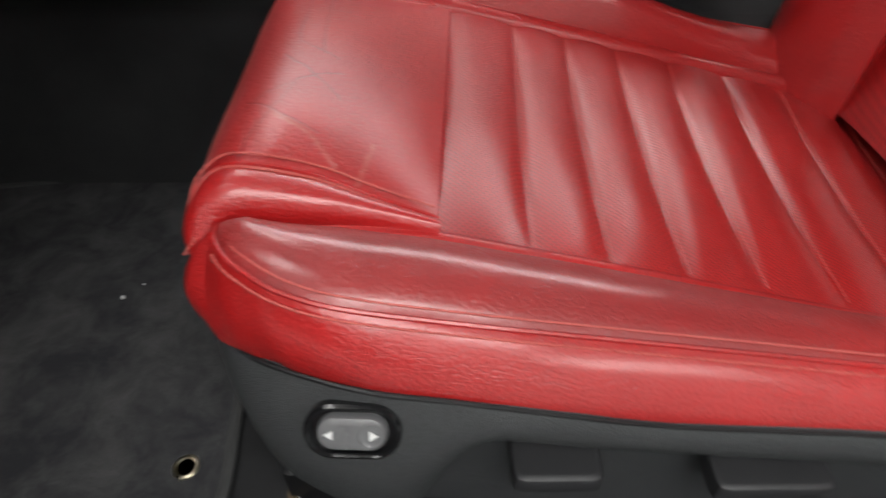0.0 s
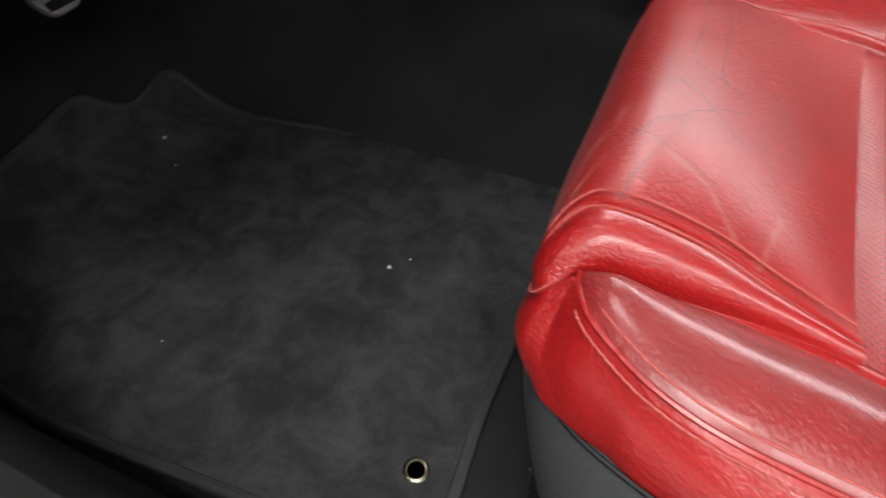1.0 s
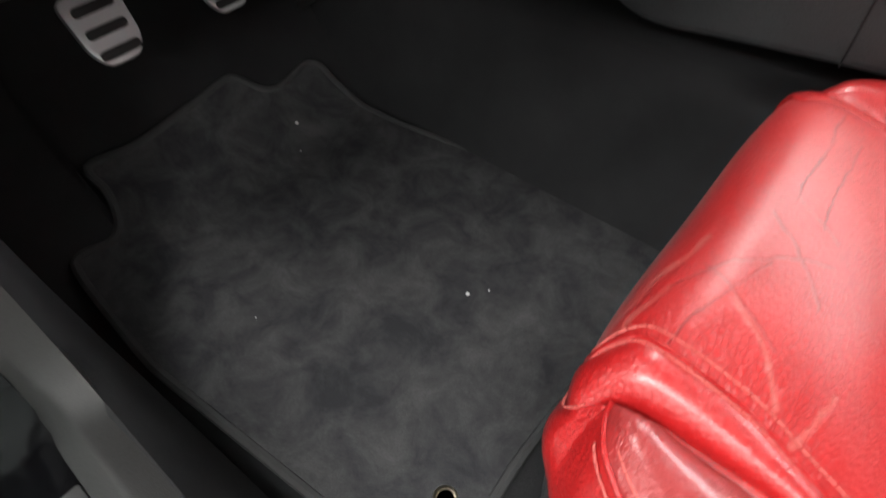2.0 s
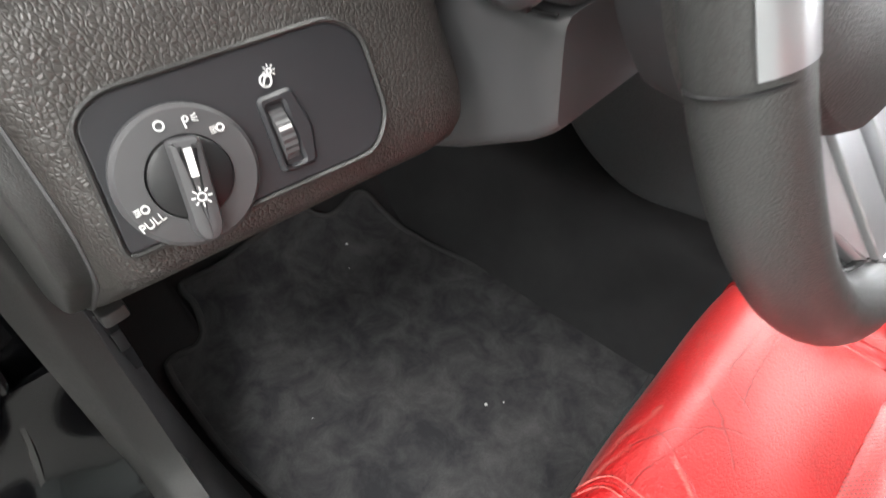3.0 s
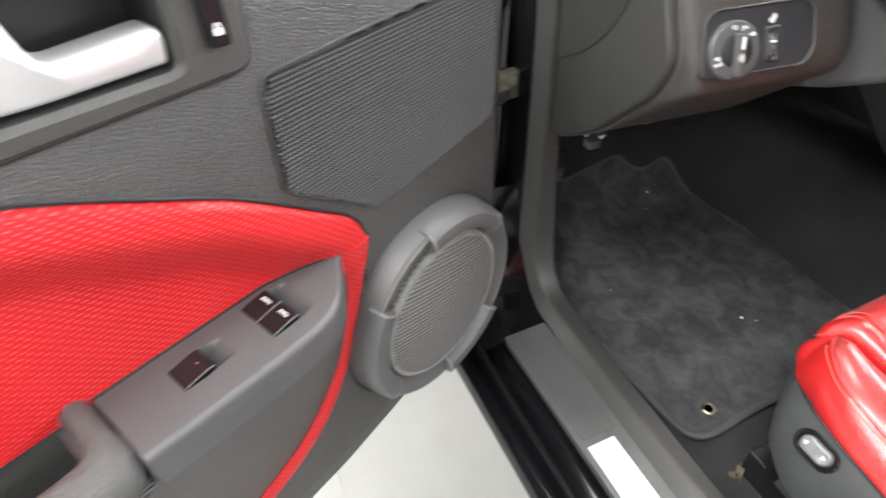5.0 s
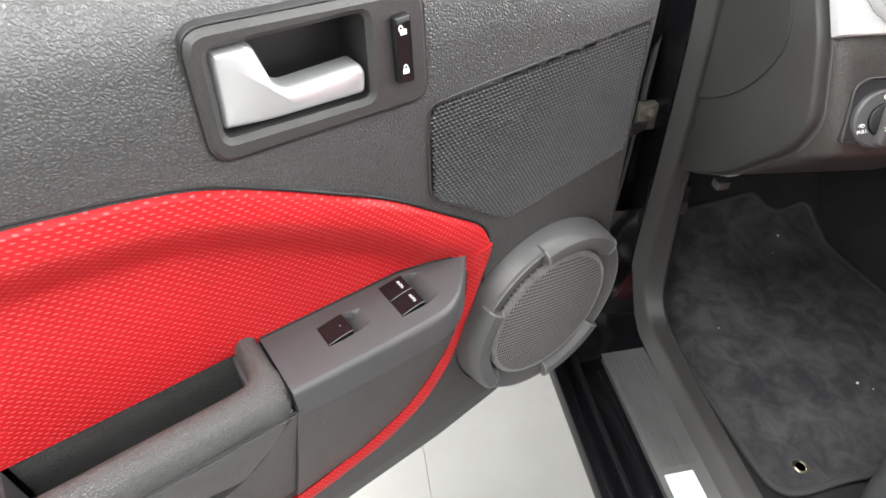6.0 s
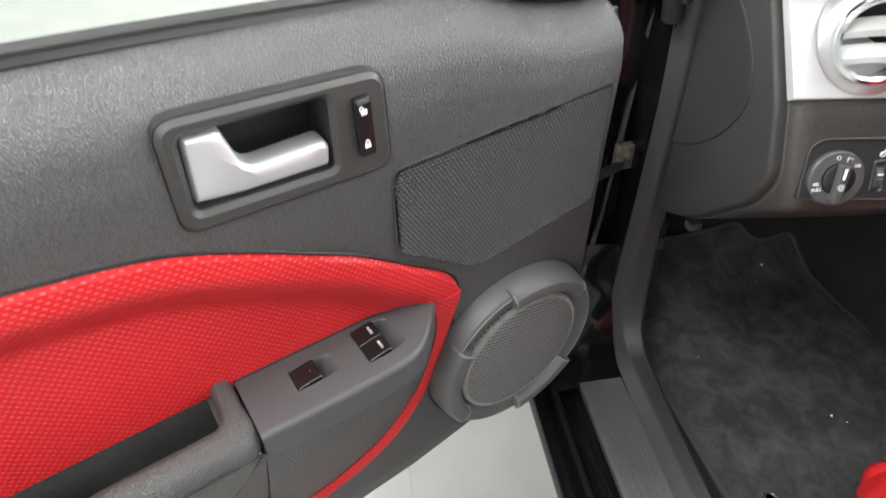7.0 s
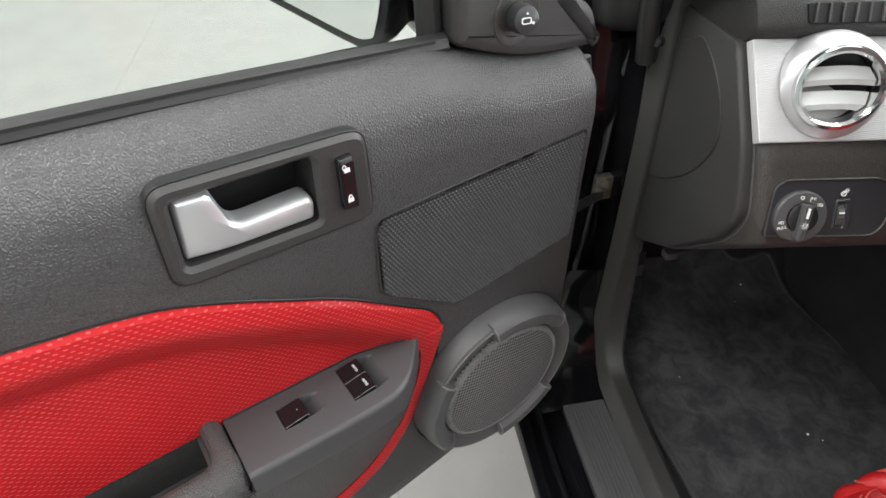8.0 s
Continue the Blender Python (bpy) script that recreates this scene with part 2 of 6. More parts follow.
def leather(name, a, b, rough, crease=0.0, crease_scale=16.0, stretch=(1, 1, 1), wrinkle=0.3, perf=False, grain=400, creases=(), scuffs=(), sheen=0.0, gloss=0.22):
    """Worn leather: fine cells, soft wrinkles, long crease lines, and for perf rows of small holes."""
    m, nt, bs = nodes_of(name)
    L = nt.links.new
    co = nt.nodes.new("ShaderNodeTexCoord").outputs["Object"]
    mp = N(nt, "ShaderNodeMapping", Scale=stretch)
    L(co, mp.inputs["Vector"])
    big = N(nt, "ShaderNodeTexNoise", Scale=9.0, Detail=6.0, Roughness=0.62)
    L(co, big.inputs["Vector"])
    col = mixed(nt, ramp(nt, big.outputs[0], 0.32, 0.68), a, b)
    cells = N(nt, "ShaderNodeTexVoronoi", Scale=grain)
    cells.feature = "SMOOTH_F1"
    L(co, cells.inputs["Vector"])
    wr = N(nt, "ShaderNodeTexNoise", Scale=95.0, Detail=5.0, Roughness=0.65, Distortion=0.6)
    L(mp.outputs[0], wr.inputs["Vector"])
    h = math_node(nt, "MULTIPLY", math_node(nt, "SUBTRACT", 1.0, cells.outputs[0]), 0.62)
    h = math_node(nt, "ADD", h, math_node(nt, "MULTIPLY", wr.outputs[0], wrinkle * 2))
    if crease > 0:
        warp = N(nt, "ShaderNodeTexNoise", Scale=40.0, Detail=4.0)
        L(co, warp.inputs["Vector"])
        ad = N(nt, "ShaderNodeVectorMath")
        ad.operation = "MULTIPLY_ADD"
        ad.inputs[1].default_value = (0.010, 0.010, 0.010)
        L(warp.outputs[1], ad.inputs[0])
        L(co, ad.inputs[2])
        ed = N(nt, "ShaderNodeTexVoronoi", Scale=crease_scale)
        ed.feature = "DISTANCE_TO_EDGE"
        st = N(nt, "ShaderNodeMapping", Scale=stretch)
        L(ad.outputs[0], st.inputs["Vector"])
        L(st.outputs[0], ed.inputs["Vector"])
        patch = N(nt, "ShaderNodeTexNoise", Scale=14.0, Detail=3.0)
        L(co, patch.inputs["Vector"])
        web = math_node(nt, "MULTIPLY", ramp(nt, ed.outputs[0], 0.0, 0.20, 1.0, 0.0), ramp(nt, patch.outputs[0], 0.36, 0.58, 0.15, 1.0))
        h = math_node(nt, "SUBTRACT", h, math_node(nt, "MULTIPLY", web, crease))
        # the crackle web is darkened in the colour as well as sunk
        vl = N(nt, "ShaderNodeMix")
        vl.data_type = "RGBA"
        vl.inputs[7].default_value = (a[0] * 0.45, a[1] * 0.45, a[2] * 0.45, 1)
        L(math_node(nt, "MULTIPLY", web, min(0.6, crease)), vl.inputs[0])
        L(col, vl.inputs[6])
        col = vl.outputs[2]
    for dark, lines in ((True, creases), (False, scuffs)):
        mask = None
        for x0, y0, x1, y1 in lines:
            fl = N(nt, "ShaderNodeVectorMath")
            fl.operation = "MULTIPLY_ADD"
            fl.inputs[1].default_value, fl.inputs[2].default_value = (1, 1, 0), (-x0 - 0.005, -y0 - 0.005, 0)
            L(ad.outputs[0], fl.inputs[0])
            dx, dy = x1 - x0, y1 - y0
            dt = N(nt, "ShaderNodeVectorMath")
            dt.operation = "DOT_PRODUCT"
            dt.inputs[1].default_value = (dx / (dx * dx + dy * dy), dy / (dx * dx + dy * dy), 0)
            L(fl.outputs[0], dt.inputs[0])
            cl = ramp(nt, dt.outputs["Value"], 0.0, 1.0)
            sc_ = N(nt, "ShaderNodeVectorMath")
            sc_.operation = "SCALE"
            sc_.inputs[0].default_value = (dx, dy, 0)
            L(cl, sc_.inputs["Scale"])
            ds = N(nt, "ShaderNodeVectorMath")
            ds.operation = "DISTANCE"
            L(fl.outputs[0], ds.inputs[0])
            L(sc_.outputs[0], ds.inputs[1])
            one = ramp(nt, ds.outputs["Value"], 0.0003, 0.0014 if dark else 0.0026, 1.0, 0.0)
            mask = one if mask is None else math_node(nt, "MAXIMUM", mask, one)
        if mask is None:
            continue
        mask = math_node(nt, "MULTIPLY", mask, ramp(nt, warp.outputs[0], 0.30, 0.55, 0.25, 1.0))
        h = math_node(nt, "SUBTRACT", h, math_node(nt, "MULTIPLY", mask, 0.7 if dark else 0.4))
        mx = N(nt, "ShaderNodeMix")
        mx.data_type = "RGBA"
        mx.inputs[7].default_value = (a[0] * 0.5, a[1] * 1.4, a[2] * 1.4, 1) if dark else (0.50, 0.13, 0.11, 1)
        L(math_node(nt, "MULTIPLY", mask, 0.75 if dark else 0.7), mx.inputs[0])
        L(col, mx.inputs[6])
        col = mx.outputs[2]
    if perf:
        sp = nt.nodes.new("ShaderNodeSeparateXYZ")
        L(co, sp.inputs[0])
        gx = math_node(nt, "MULTIPLY", sp.outputs[0], 1 / 0.0052)
        gy = math_node(nt, "MULTIPLY", sp.outputs[1], 1 / 0.0052)
        p1, p2 = math_node(nt, "ADD", gx, gy), math_node(nt, "SUBTRACT", gx, gy)
        d1 = math_node(nt, "SUBTRACT", math_node(nt, "FRACT", p1), 0.5)
        d2 = math_node(nt, "SUBTRACT", math_node(nt, "FRACT", p2), 0.5)
        rr = math_node(nt, "SQRT", math_node(nt, "ADD", math_node(nt, "MULTIPLY", d1, d1), math_node(nt, "MULTIPLY", d2, d2)))
        hole = ramp(nt, rr, 0.24, 0.34, 1.0, 0.0)
        h = math_node(nt, "SUBTRACT", h, math_node(nt, "MULTIPLY", hole, 0.8))
        mx = N(nt, "ShaderNodeMix")
        mx.data_type = "RGBA"
        mx.inputs[7].default_value = (a[0] * 0.35, a[1] * 0.4, a[2] * 0.4, 1)
        L(math_node(nt, "MULTIPLY", hole, 0.85), mx.inputs[0])
        L(col, mx.inputs[6])
        col = mx.outputs[2]
    L(col, bs.inputs["Base Color"])
    L(ramp(nt, math_node(nt, "ADD", math_node(nt, "MULTIPLY", big.outputs[0], 0.6), math_node(nt, "MULTIPLY", wr.outputs[0], 0.4)), 0.35, 0.65, *rough), bs.inputs["Roughness"])
    bp = N(nt, "ShaderNodeBump", Strength=0.7, Distance=0.0014)
    L(h, bp.inputs["Height"])
    L(bp.outputs[0], bs.inputs["Normal"])
    bs.inputs["IOR"].default_value = 1.5
    bs.inputs["Specular IOR Level"].default_value = 0.55
    bs.inputs["Coat Weight"].default_value, bs.inputs["Coat Roughness"].default_value = 0.9, gloss
    bs.inputs["Sheen Weight"].default_value, bs.inputs["Sheen Roughness"].default_value = sheen, 0.45
    bs.inputs["Sheen Tint"].default_value = (1.0, 0.82, 0.80, 1)
    return m


RED_A, RED_B = (0.50, 0.012, 0.013), (0.42, 0.010, 0.011)
CREASES = [(-0.042, 0.443, -0.018, 0.480), (-0.018, 0.480, 0.005, 0.503), (0.005, 0.503, 0.030, 0.518), (-0.023, 0.406, -0.019, 0.441), (-0.019, 0.441, -0.001, 0.493), (-0.031, 0.470, -0.002, 0.452), (-0.002, 0.452, 0.022, 0.438), (-0.016, 0.534, 0.007, 0.514), (0.007, 0.514, 0.033, 0.482), (-0.007, 0.558, 0.026, 0.536), (0.015, 0.540, 0.011, 0.574), (0.011, 0.574, 0.010, 0.640), (-0.009, 0.553, -0.007, 0.601), (-0.007, 0.601, -0.010, 0.668)]
SCUFFS = [(-0.058, 0.396, -0.051, 0.449), (-0.051, 0.449, -0.037, 0.494), (-0.053, 0.396, -0.042, 0.443), (-0.009, 0.454, 0.022, 0.431), (0.022, 0.431, 0.036, 0.411), (0.05, 0.40, 0.058, 0.44)]
leather_red = leather("red_leather", RED_A, RED_B, (0.34, 0.46), 0.32, 300.0, (0.8, 1.2, 1.0), wrinkle=0.26, gloss=0.24)
leather_creased = leather("creased_red_leather", RED_A, RED_B, (0.36, 0.50), 0.36, 235.0, (1.3, 0.75, 1.0), 0.34, creases=CREASES, scuffs=SCUFFS, sheen=0.06, gloss=0.30)
leather_worn = leather("worn_red_leather", (0.38, 0.024, 0.024), (0.29, 0.019, 0.020), (0.34, 0.50), 0.30, 300.0, (1.7, 0.8, 1.0), 0.42, sheen=0.04)
leather_perf = leather("perforated_red_leather", RED_A, RED_B, (0.36, 0.48), 0.0, wrinkle=0.10, perf=True, gloss=0.24)
thread_red = surface("red_thread", (0.60, 0.13, 0.11), (0.52, 0.09, 0.08), (0.6, 0.7), 40, 3000, 0.2)
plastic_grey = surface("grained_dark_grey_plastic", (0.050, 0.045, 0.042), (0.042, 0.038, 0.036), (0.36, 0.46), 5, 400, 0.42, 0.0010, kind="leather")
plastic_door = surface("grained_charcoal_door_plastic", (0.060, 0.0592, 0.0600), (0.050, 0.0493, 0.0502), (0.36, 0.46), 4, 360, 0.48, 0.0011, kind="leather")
plastic_smooth = surface("matt_charcoal_plastic", (0.062, 0.061, 0.064), (0.052, 0.051, 0.054), (0.40, 0.50), 6, 2500, 0.12, 0.0002)
plastic_trim = surface("dark_trim_plastic", (0.043, 0.042, 0.041), (0.035, 0.034, 0.034), (0.36, 0.46), 6, 700, 0.3, 0.0004, kind="leather")
plastic_seat = surface("seat_side_plastic", (0.060, 0.062, 0.065), (0.050, 0.052, 0.054), (0.36, 0.46), 6, 620, 0.4, 0.0006, kind="leather")
shroud_plastic = surface("smooth_shroud_plastic", (0.072, 0.071, 0.074), (0.062, 0.061, 0.064), (0.38, 0.48), 6, 2500, 0.12, 0.0002)
panel_black = surface("matt_blue_black_plastic", (0.026, 0.026, 0.029), (0.021, 0.021, 0.024), (0.36, 0.46), 10, 2500, 0.15, 0.0002)
frayed_cloth = surface("pale_frayed_thread", (0.19, 0.19, 0.185), (0.14, 0.14, 0.137), (0.7, 0.8), 90, 1500, 0.3)
black_plastic = surface("black_plastic", (0.014, 0.014, 0.015), (0.010, 0.010, 0.011), (0.35, 0.5), 6, 1500, 0.1, 0.0002)
headliner = surface("pale_grey_headliner", (0.30, 0.295, 0.285), (0.26, 0.255, 0.245), (0.85, 0.95), 6, 900, 0.4)
black_gloss = surface("glossy_black_plastic", (0.010, 0.010, 0.011), (0.008, 0.008, 0.009), (0.12, 0.2), 6, 800, 0.02, 0.0001)
black_paint = surface("black_car_paint", (0.006, 0.006, 0.007), (0.004, 0.004, 0.005), (0.08, 0.14), 3, 60, 0.02, 0.0002, ior=1.32)
rubber = surface("black_rubber", (0.014, 0.014, 0.014), (0.010, 0.010, 0.010), (0.45, 0.6), 8, 900, 0.2, 0.0003)
carpet_mat = surface("black_carpet", (0.036, 0.036, 0.038), (0.025, 0.025, 0.027), (0.9, 1.0), 9, 1400, 0.9, 0.002)
binding_cloth = surface("black_binding_tape", (0.060, 0.060, 0.061), (0.048, 0.048, 0.049), (0.7, 0.85), 20, 1800, 0.6, 0.0008)
silver_satin = surface("satin_silver", (0.62, 0.62, 0.63), (0.56, 0.56, 0.58), (0.38, 0.44), 8, 2600, 0.06, 0.0001, metal=0.7)
silver_paint = surface("satin_silver_paint", (0.38, 0.38, 0.39), (0.33, 0.33, 0.345), (0.28, 0.36), 8, 2600, 0.05, 0.0001, metal=0.7)
switch_grey = surface("smoked_switch_plastic", (0.16, 0.16, 0.165), (0.13, 0.13, 0.135), (0.22, 0.3), 30, 900, 0.05, 0.0001)
chrome = surface("chrome", (0.80, 0.80, 0.81), (0.74, 0.74, 0.75), (0.13, 0.17), 8, 400, 0.02, 0.0001, metal=1.0)
brass = surface("worn_brass", (0.55, 0.50, 0.40), (0.42, 0.38, 0.28), (0.2, 0.45), 60, 600, 0.2, 0.0003, metal=1.0)
dirty_metal = surface("dirty_zinc", (0.24, 0.22, 0.19), (0.13, 0.12, 0.10), (0.4, 0.65), 60, 500, 0.4, 0.0006, metal=0.7)
brushed_plate = surface("brushed_aluminium", (0.78, 0.78, 0.78), (0.72, 0.72, 0.72), (0.34, 0.42), 12, 1500, 0.05, 0.0001, metal=0.5)
vent_white = surface("pale_grey_louvre", (0.62, 0.63, 0.63), (0.55, 0.56, 0.56), (0.3, 0.4), 10, 900, 0.05, 0.0001)
white_print = surface("white_print", (0.8, 0.8, 0.8), (0.72, 0.72, 0.72), (0.5, 0.6), 30, 900, 0.05)
paper = surface("brown_paper", (0.13, 0.095, 0.06), (0.07, 0.05, 0.03), (0.6, 0.8), 60, 500, 0.3)
leather_black = surface("black_leather", (0.040, 0.038, 0.037), (0.030, 0.029, 0.028), (0.36, 0.46), 8, 420, 0.45, 0.0006, kind="leather")
leather_arm = surface("armrest_leather", (0.080, 0.079, 0.079), (0.066, 0.065, 0.065), (0.33, 0.43), 8, 430, 0.6, 0.0011, kind="leather")
wheel_leather = surface("smooth_wheel_leather", (0.055, 0.055, 0.054), (0.040, 0.040, 0.039), (0.30, 0.42), 14, 700, 0.3, 0.0004, kind="leather")
wheel_pad = surface("airbag_cover_grain", (0.050, 0.047, 0.046), (0.042, 0.040, 0.039), (0.42, 0.52), 8, 460, 0.3, 0.0005, kind="leather")
emblem_red = surface("dark_red_enamel", (0.06, 0.006, 0.010), (0.04, 0.004, 0.008), (0.05, 0.1), 8, 300, 0.02, 0.0001, coat=1.0)
tile_mat = surface("pale_grey_floor_tile", (0.352, 0.343, 0.332), (0.318, 0.308, 0.297), (0.40, 0.50), 7, 60, 0.06, 0.0004)
grout_mat = surface("tan_grout", (0.325, 0.315, 0.295), (0.305, 0.295, 0.275), (0.8, 0.9), 12, 500, 0.4)
wall_mat = surface("pale_grey_wall", (0.42, 0.45, 0.435), (0.38, 0.41, 0.395), (0.7, 0.8), 1.2, 80, 0.1)
speaker_plastic = surface("mid_grey_plastic", (0.078, 0.077, 0.079), (0.066, 0.065, 0.067), (0.40, 0.48), 6, 900, 0.25, 0.0003)


sill_plastic = surface("dusty_sill_plastic", (0.084, 0.084, 0.085), (0.062, 0.062, 0.063), (0.36, 0.48), 14, 900, 0.3, 0.0003)
lever_black = surface("worn_black_plastic", (0.034, 0.034, 0.036), (0.026, 0.026, 0.028), (0.3, 0.45), 20, 900, 0.3, 0.0003)
speaker_edge = surface("pale_worn_plastic_edge", (0.16, 0.157, 0.152), (0.135, 0.132, 0.128), (0.4, 0.5), 20, 900, 0.2)


def mat_material():
    """Black needle-felt with pale dusty patches."""
    m, nt, bs = nodes_of("dusty_mat_carpet")
    L = nt.links.new
    co = nt.nodes.new("ShaderNodeTexCoord").outputs["Object"]
    dust = N(nt, "ShaderNodeTexNoise", Scale=19.0, Detail=7.0, Roughness=0.66, Distortion=0.4)
    L(co, dust.inputs["Vector"])
    fine = N(nt, "ShaderNodeTexNoise", Scale=600.0, Detail=4.0, Roughness=0.75)
    L(co, fine.inputs["Vector"])
    f = math_node(nt, "MULTIPLY", ramp(nt, dust.outputs[0], 0.36, 0.84), ramp(nt, fine.outputs[0], 0.25, 0.7, 0.45, 1.0))
    col = mixed(nt, f, (0.035, 0.035, 0.039), (0.138, 0.137, 0.135))
    L(col, bs.inputs["Base Color"])
    bs.inputs["Roughness"].default_value = 0.95
    bs.inputs["Specular IOR Level"].default_value = 0.2
    bp = N(nt, "ShaderNodeBump", Strength=0.8, Distance=0.0015)
    L(fine.outputs[0], bp.inputs["Height"])
    L(bp.outputs[0], bs.inputs["Normal"])
    return m


mat_cloth = mat_material()


def vinyl_material():
    """Red vinyl with rows of small raised dashes, set brickwise."""
    m, nt, bs = nodes_of("red_patterned_vinyl")
    L = nt.links.new
    co = nt.nodes.new("ShaderNodeTexCoord").outputs["Object"]
    sp = nt.nodes.new("ShaderNodeSeparateXYZ")
    L(co, sp.inputs[0])
    zr = math_node(nt, "MULTIPLY", sp.outputs[2], 1 / 0.0036)
    rowi = math_node(nt, "FLOOR", zr)
    ur = math_node(nt, "ADD", math_node(nt, "MULTIPLY", sp.outputs[0], 1 / 0.0068), math_node(nt, "MULTIPLY", rowi, 0.5))
    du = math_node(nt, "SUBTRACT", math_node(nt, "FRACT", ur), 0.5)
    dz = math_node(nt, "SUBTRACT", math_node(nt, "FRACT", zr), 0.5)
    dz = math_node(nt, "SUBTRACT", dz, math_node(nt, "MULTIPLY", du, 0.35))
    e1 = math_node(nt, "POWER", math_node(nt, "ABSOLUTE", math_node(nt, "MULTIPLY", du, 1 / 0.24)), 3.0)
    e2 = math_node(nt, "POWER", math_node(nt, "ABSOLUTE", math_node(nt, "MULTIPLY", dz, 1 / 0.155)), 2.0)
    dash_f = ramp(nt, math_node(nt, "ADD", e1, e2), 0.8, 1.15, 1.0, 0.0)
    big = N(nt, "ShaderNodeTexNoise", Scale=7.0, Detail=4.0)
    L(co, big.inputs["Vector"])
    base = mixed(nt, ramp(nt, big.outputs[0], 0.3, 0.7), (0.42, 0.009, 0.013), (0.36, 0.008, 0.011))
    mx = N(nt, "ShaderNodeMix")
    mx.data_type = "RGBA"
    mx.inputs[7].default_value = (0.60, 0.10, 0.10, 1)
    L(math_node(nt, "MULTIPLY", dash_f, 0.75), mx.inputs[0])
    L(base, mx.inputs[6])
    L(mx.outputs[2], bs.inputs["Base Color"])
    fine = N(nt, "ShaderNodeTexNoise", Scale=1300.0, Detail=3.0)
    L(co, fine.inputs["Vector"])
    bp = N(nt, "ShaderNodeBump", Strength=0.5, Distance=0.0008)
    L(math_node(nt, "ADD", dash_f, math_node(nt, "MULTIPLY", fine.outputs[0], 0.25)), bp.inputs["Height"])
    L(bp.outputs[0], bs.inputs["Normal"])
    L(ramp(nt, dash_f, 0.0, 1.0, 0.48, 0.34), bs.inputs["Roughness"])
    bs.inputs["Specular IOR Level"].default_value = 0.28
    return m


red_vinyl = vinyl_material()


def ribbed_material(name, axis, period, a, b, rough, metal, weave=False, strength=0.35):
    """Fine parallel ribs; weave adds cross threads."""
    m, nt, bs = nodes_of(name)
    L = nt.links.new
    co = nt.nodes.new("ShaderNodeTexCoord").outputs["Object"]
    sp = nt.nodes.new("ShaderNodeSeparateXYZ")
    L(co, sp.inputs[0])
    s1 = math_node(nt, "ADD", math_node(nt, "MULTIPLY", sp.outputs[axis[0]], axis[1]), math_node(nt, "MULTIPLY", sp.outputs[axis[2]], axis[3]))
    h = math_node(nt, "SINE", math_node(nt, "MULTIPLY", s1, 2 * math.pi / period))
    if weave:
        s2 = math_node(nt, "SUBTRACT", math_node(nt, "MULTIPLY", sp.outputs[axis[0]], axis[3]), math_node(nt, "MULTIPLY", sp.outputs[axis[2]], axis[1]))
        h2 = math_node(nt, "SINE", math_node(nt, "MULTIPLY", s2, 2 * math.pi / (period * 1.25)))
        h = math_node(nt, "MULTIPLY", math_node(nt, "ADD", math_node(nt, "MULTIPLY", h, 0.6), math_node(nt, "MULTIPLY", h2, 0.7)), 1.0)
    nz = N(nt, "ShaderNodeTexNoise", Scale=900.0 if weave else 14.0, Detail=4.0)
    L(co, nz.inputs["Vector"])
    hh = math_node(nt, "ADD", h, math_node(nt, "MULTIPLY", nz.outputs[0], 0.9 if weave else 0.1))
    L(mixed(nt, ramp(nt, hh, -0.2 if weave else -0.4, 1.6 if weave else 1.4), a, b), bs.inputs["Base Color"])
    bs.inputs["Roughness"].default_value, bs.inputs["Metallic"].default_value = rough, metal
    bp = N(nt, "ShaderNodeBump", Strength=strength, Distance=period * 0.25)
    L(hh, bp.inputs["Height"])
    L(bp.outputs[0], bs.inputs["Normal"])
    return m


ribbed_alu = ribbed_material("ribbed_aluminium", (2, 1.0, 0, -0.7), 0.0026, (0.62, 0.62, 0.63), (0.68, 0.68, 0.69), 0.36, 0.4)
speaker_cloth = ribbed_material("woven_speaker_cloth", (0, 0.97, 2, 0.24), 0.0042, (0.034, 0.034, 0.034), (0.22, 0.22, 0.22), 0.6, 0.0, True, 0.9)
glass = bpy.data.materials.new("window_glass")
glass.use_nodes = True
g = glass.node_tree.nodes["Principled BSDF"]
g.inputs["Base Color"].default_value = (0.84, 0.90, 0.87, 1)
g.inputs["Roughness"].default_value, g.inputs["Transmission Weight"].default_value, g.inputs["IOR"].default_value = 0.0, 1.0, 1.45
mirror_mat = bpy.data.materials.new("mirror")
mirror_mat.use_nodes = True
g = mirror_mat.node_tree.nodes["Principled BSDF"]
g.inputs["Base Color"].default_value, g.inputs["Metallic"].default_value, g.inputs["Roughness"].default_value = (0.9, 0.92, 0.92, 1), 1.0, 0.02
# ---- hall ----
XYZ = lambda a, b, w: (a, b, w)
ground = part("ground", box((-6, -5, -0.06), (6, 5, -0.0014)), grout_mat)
tagged(ground, "grey grout bed of the tiled hall floor", "floor", kind="structure")
TILE = 1.2
tile_me = None
for ix in range(-5, 5):
    for iy in range(-4, 4):
        if tile_me is None:
            tile = part("floor_tile", slab(rounded([(0.001, 0.001), (TILE - 0.001, 0.001), (TILE - 0.001, TILE - 0.001), (0.001, TILE - 0.001)], 0.002, 2), -0.004, 0.0, XYZ, 0.001), tile_mat, ground, "", 5)
            tile_me = tile.data
        else:
            tile = new("floor_tile", tile_me)
            tile.parent = ground
        tile.location = (-1.02 + ix * TILE, -0.269 + iy * TILE, 0)
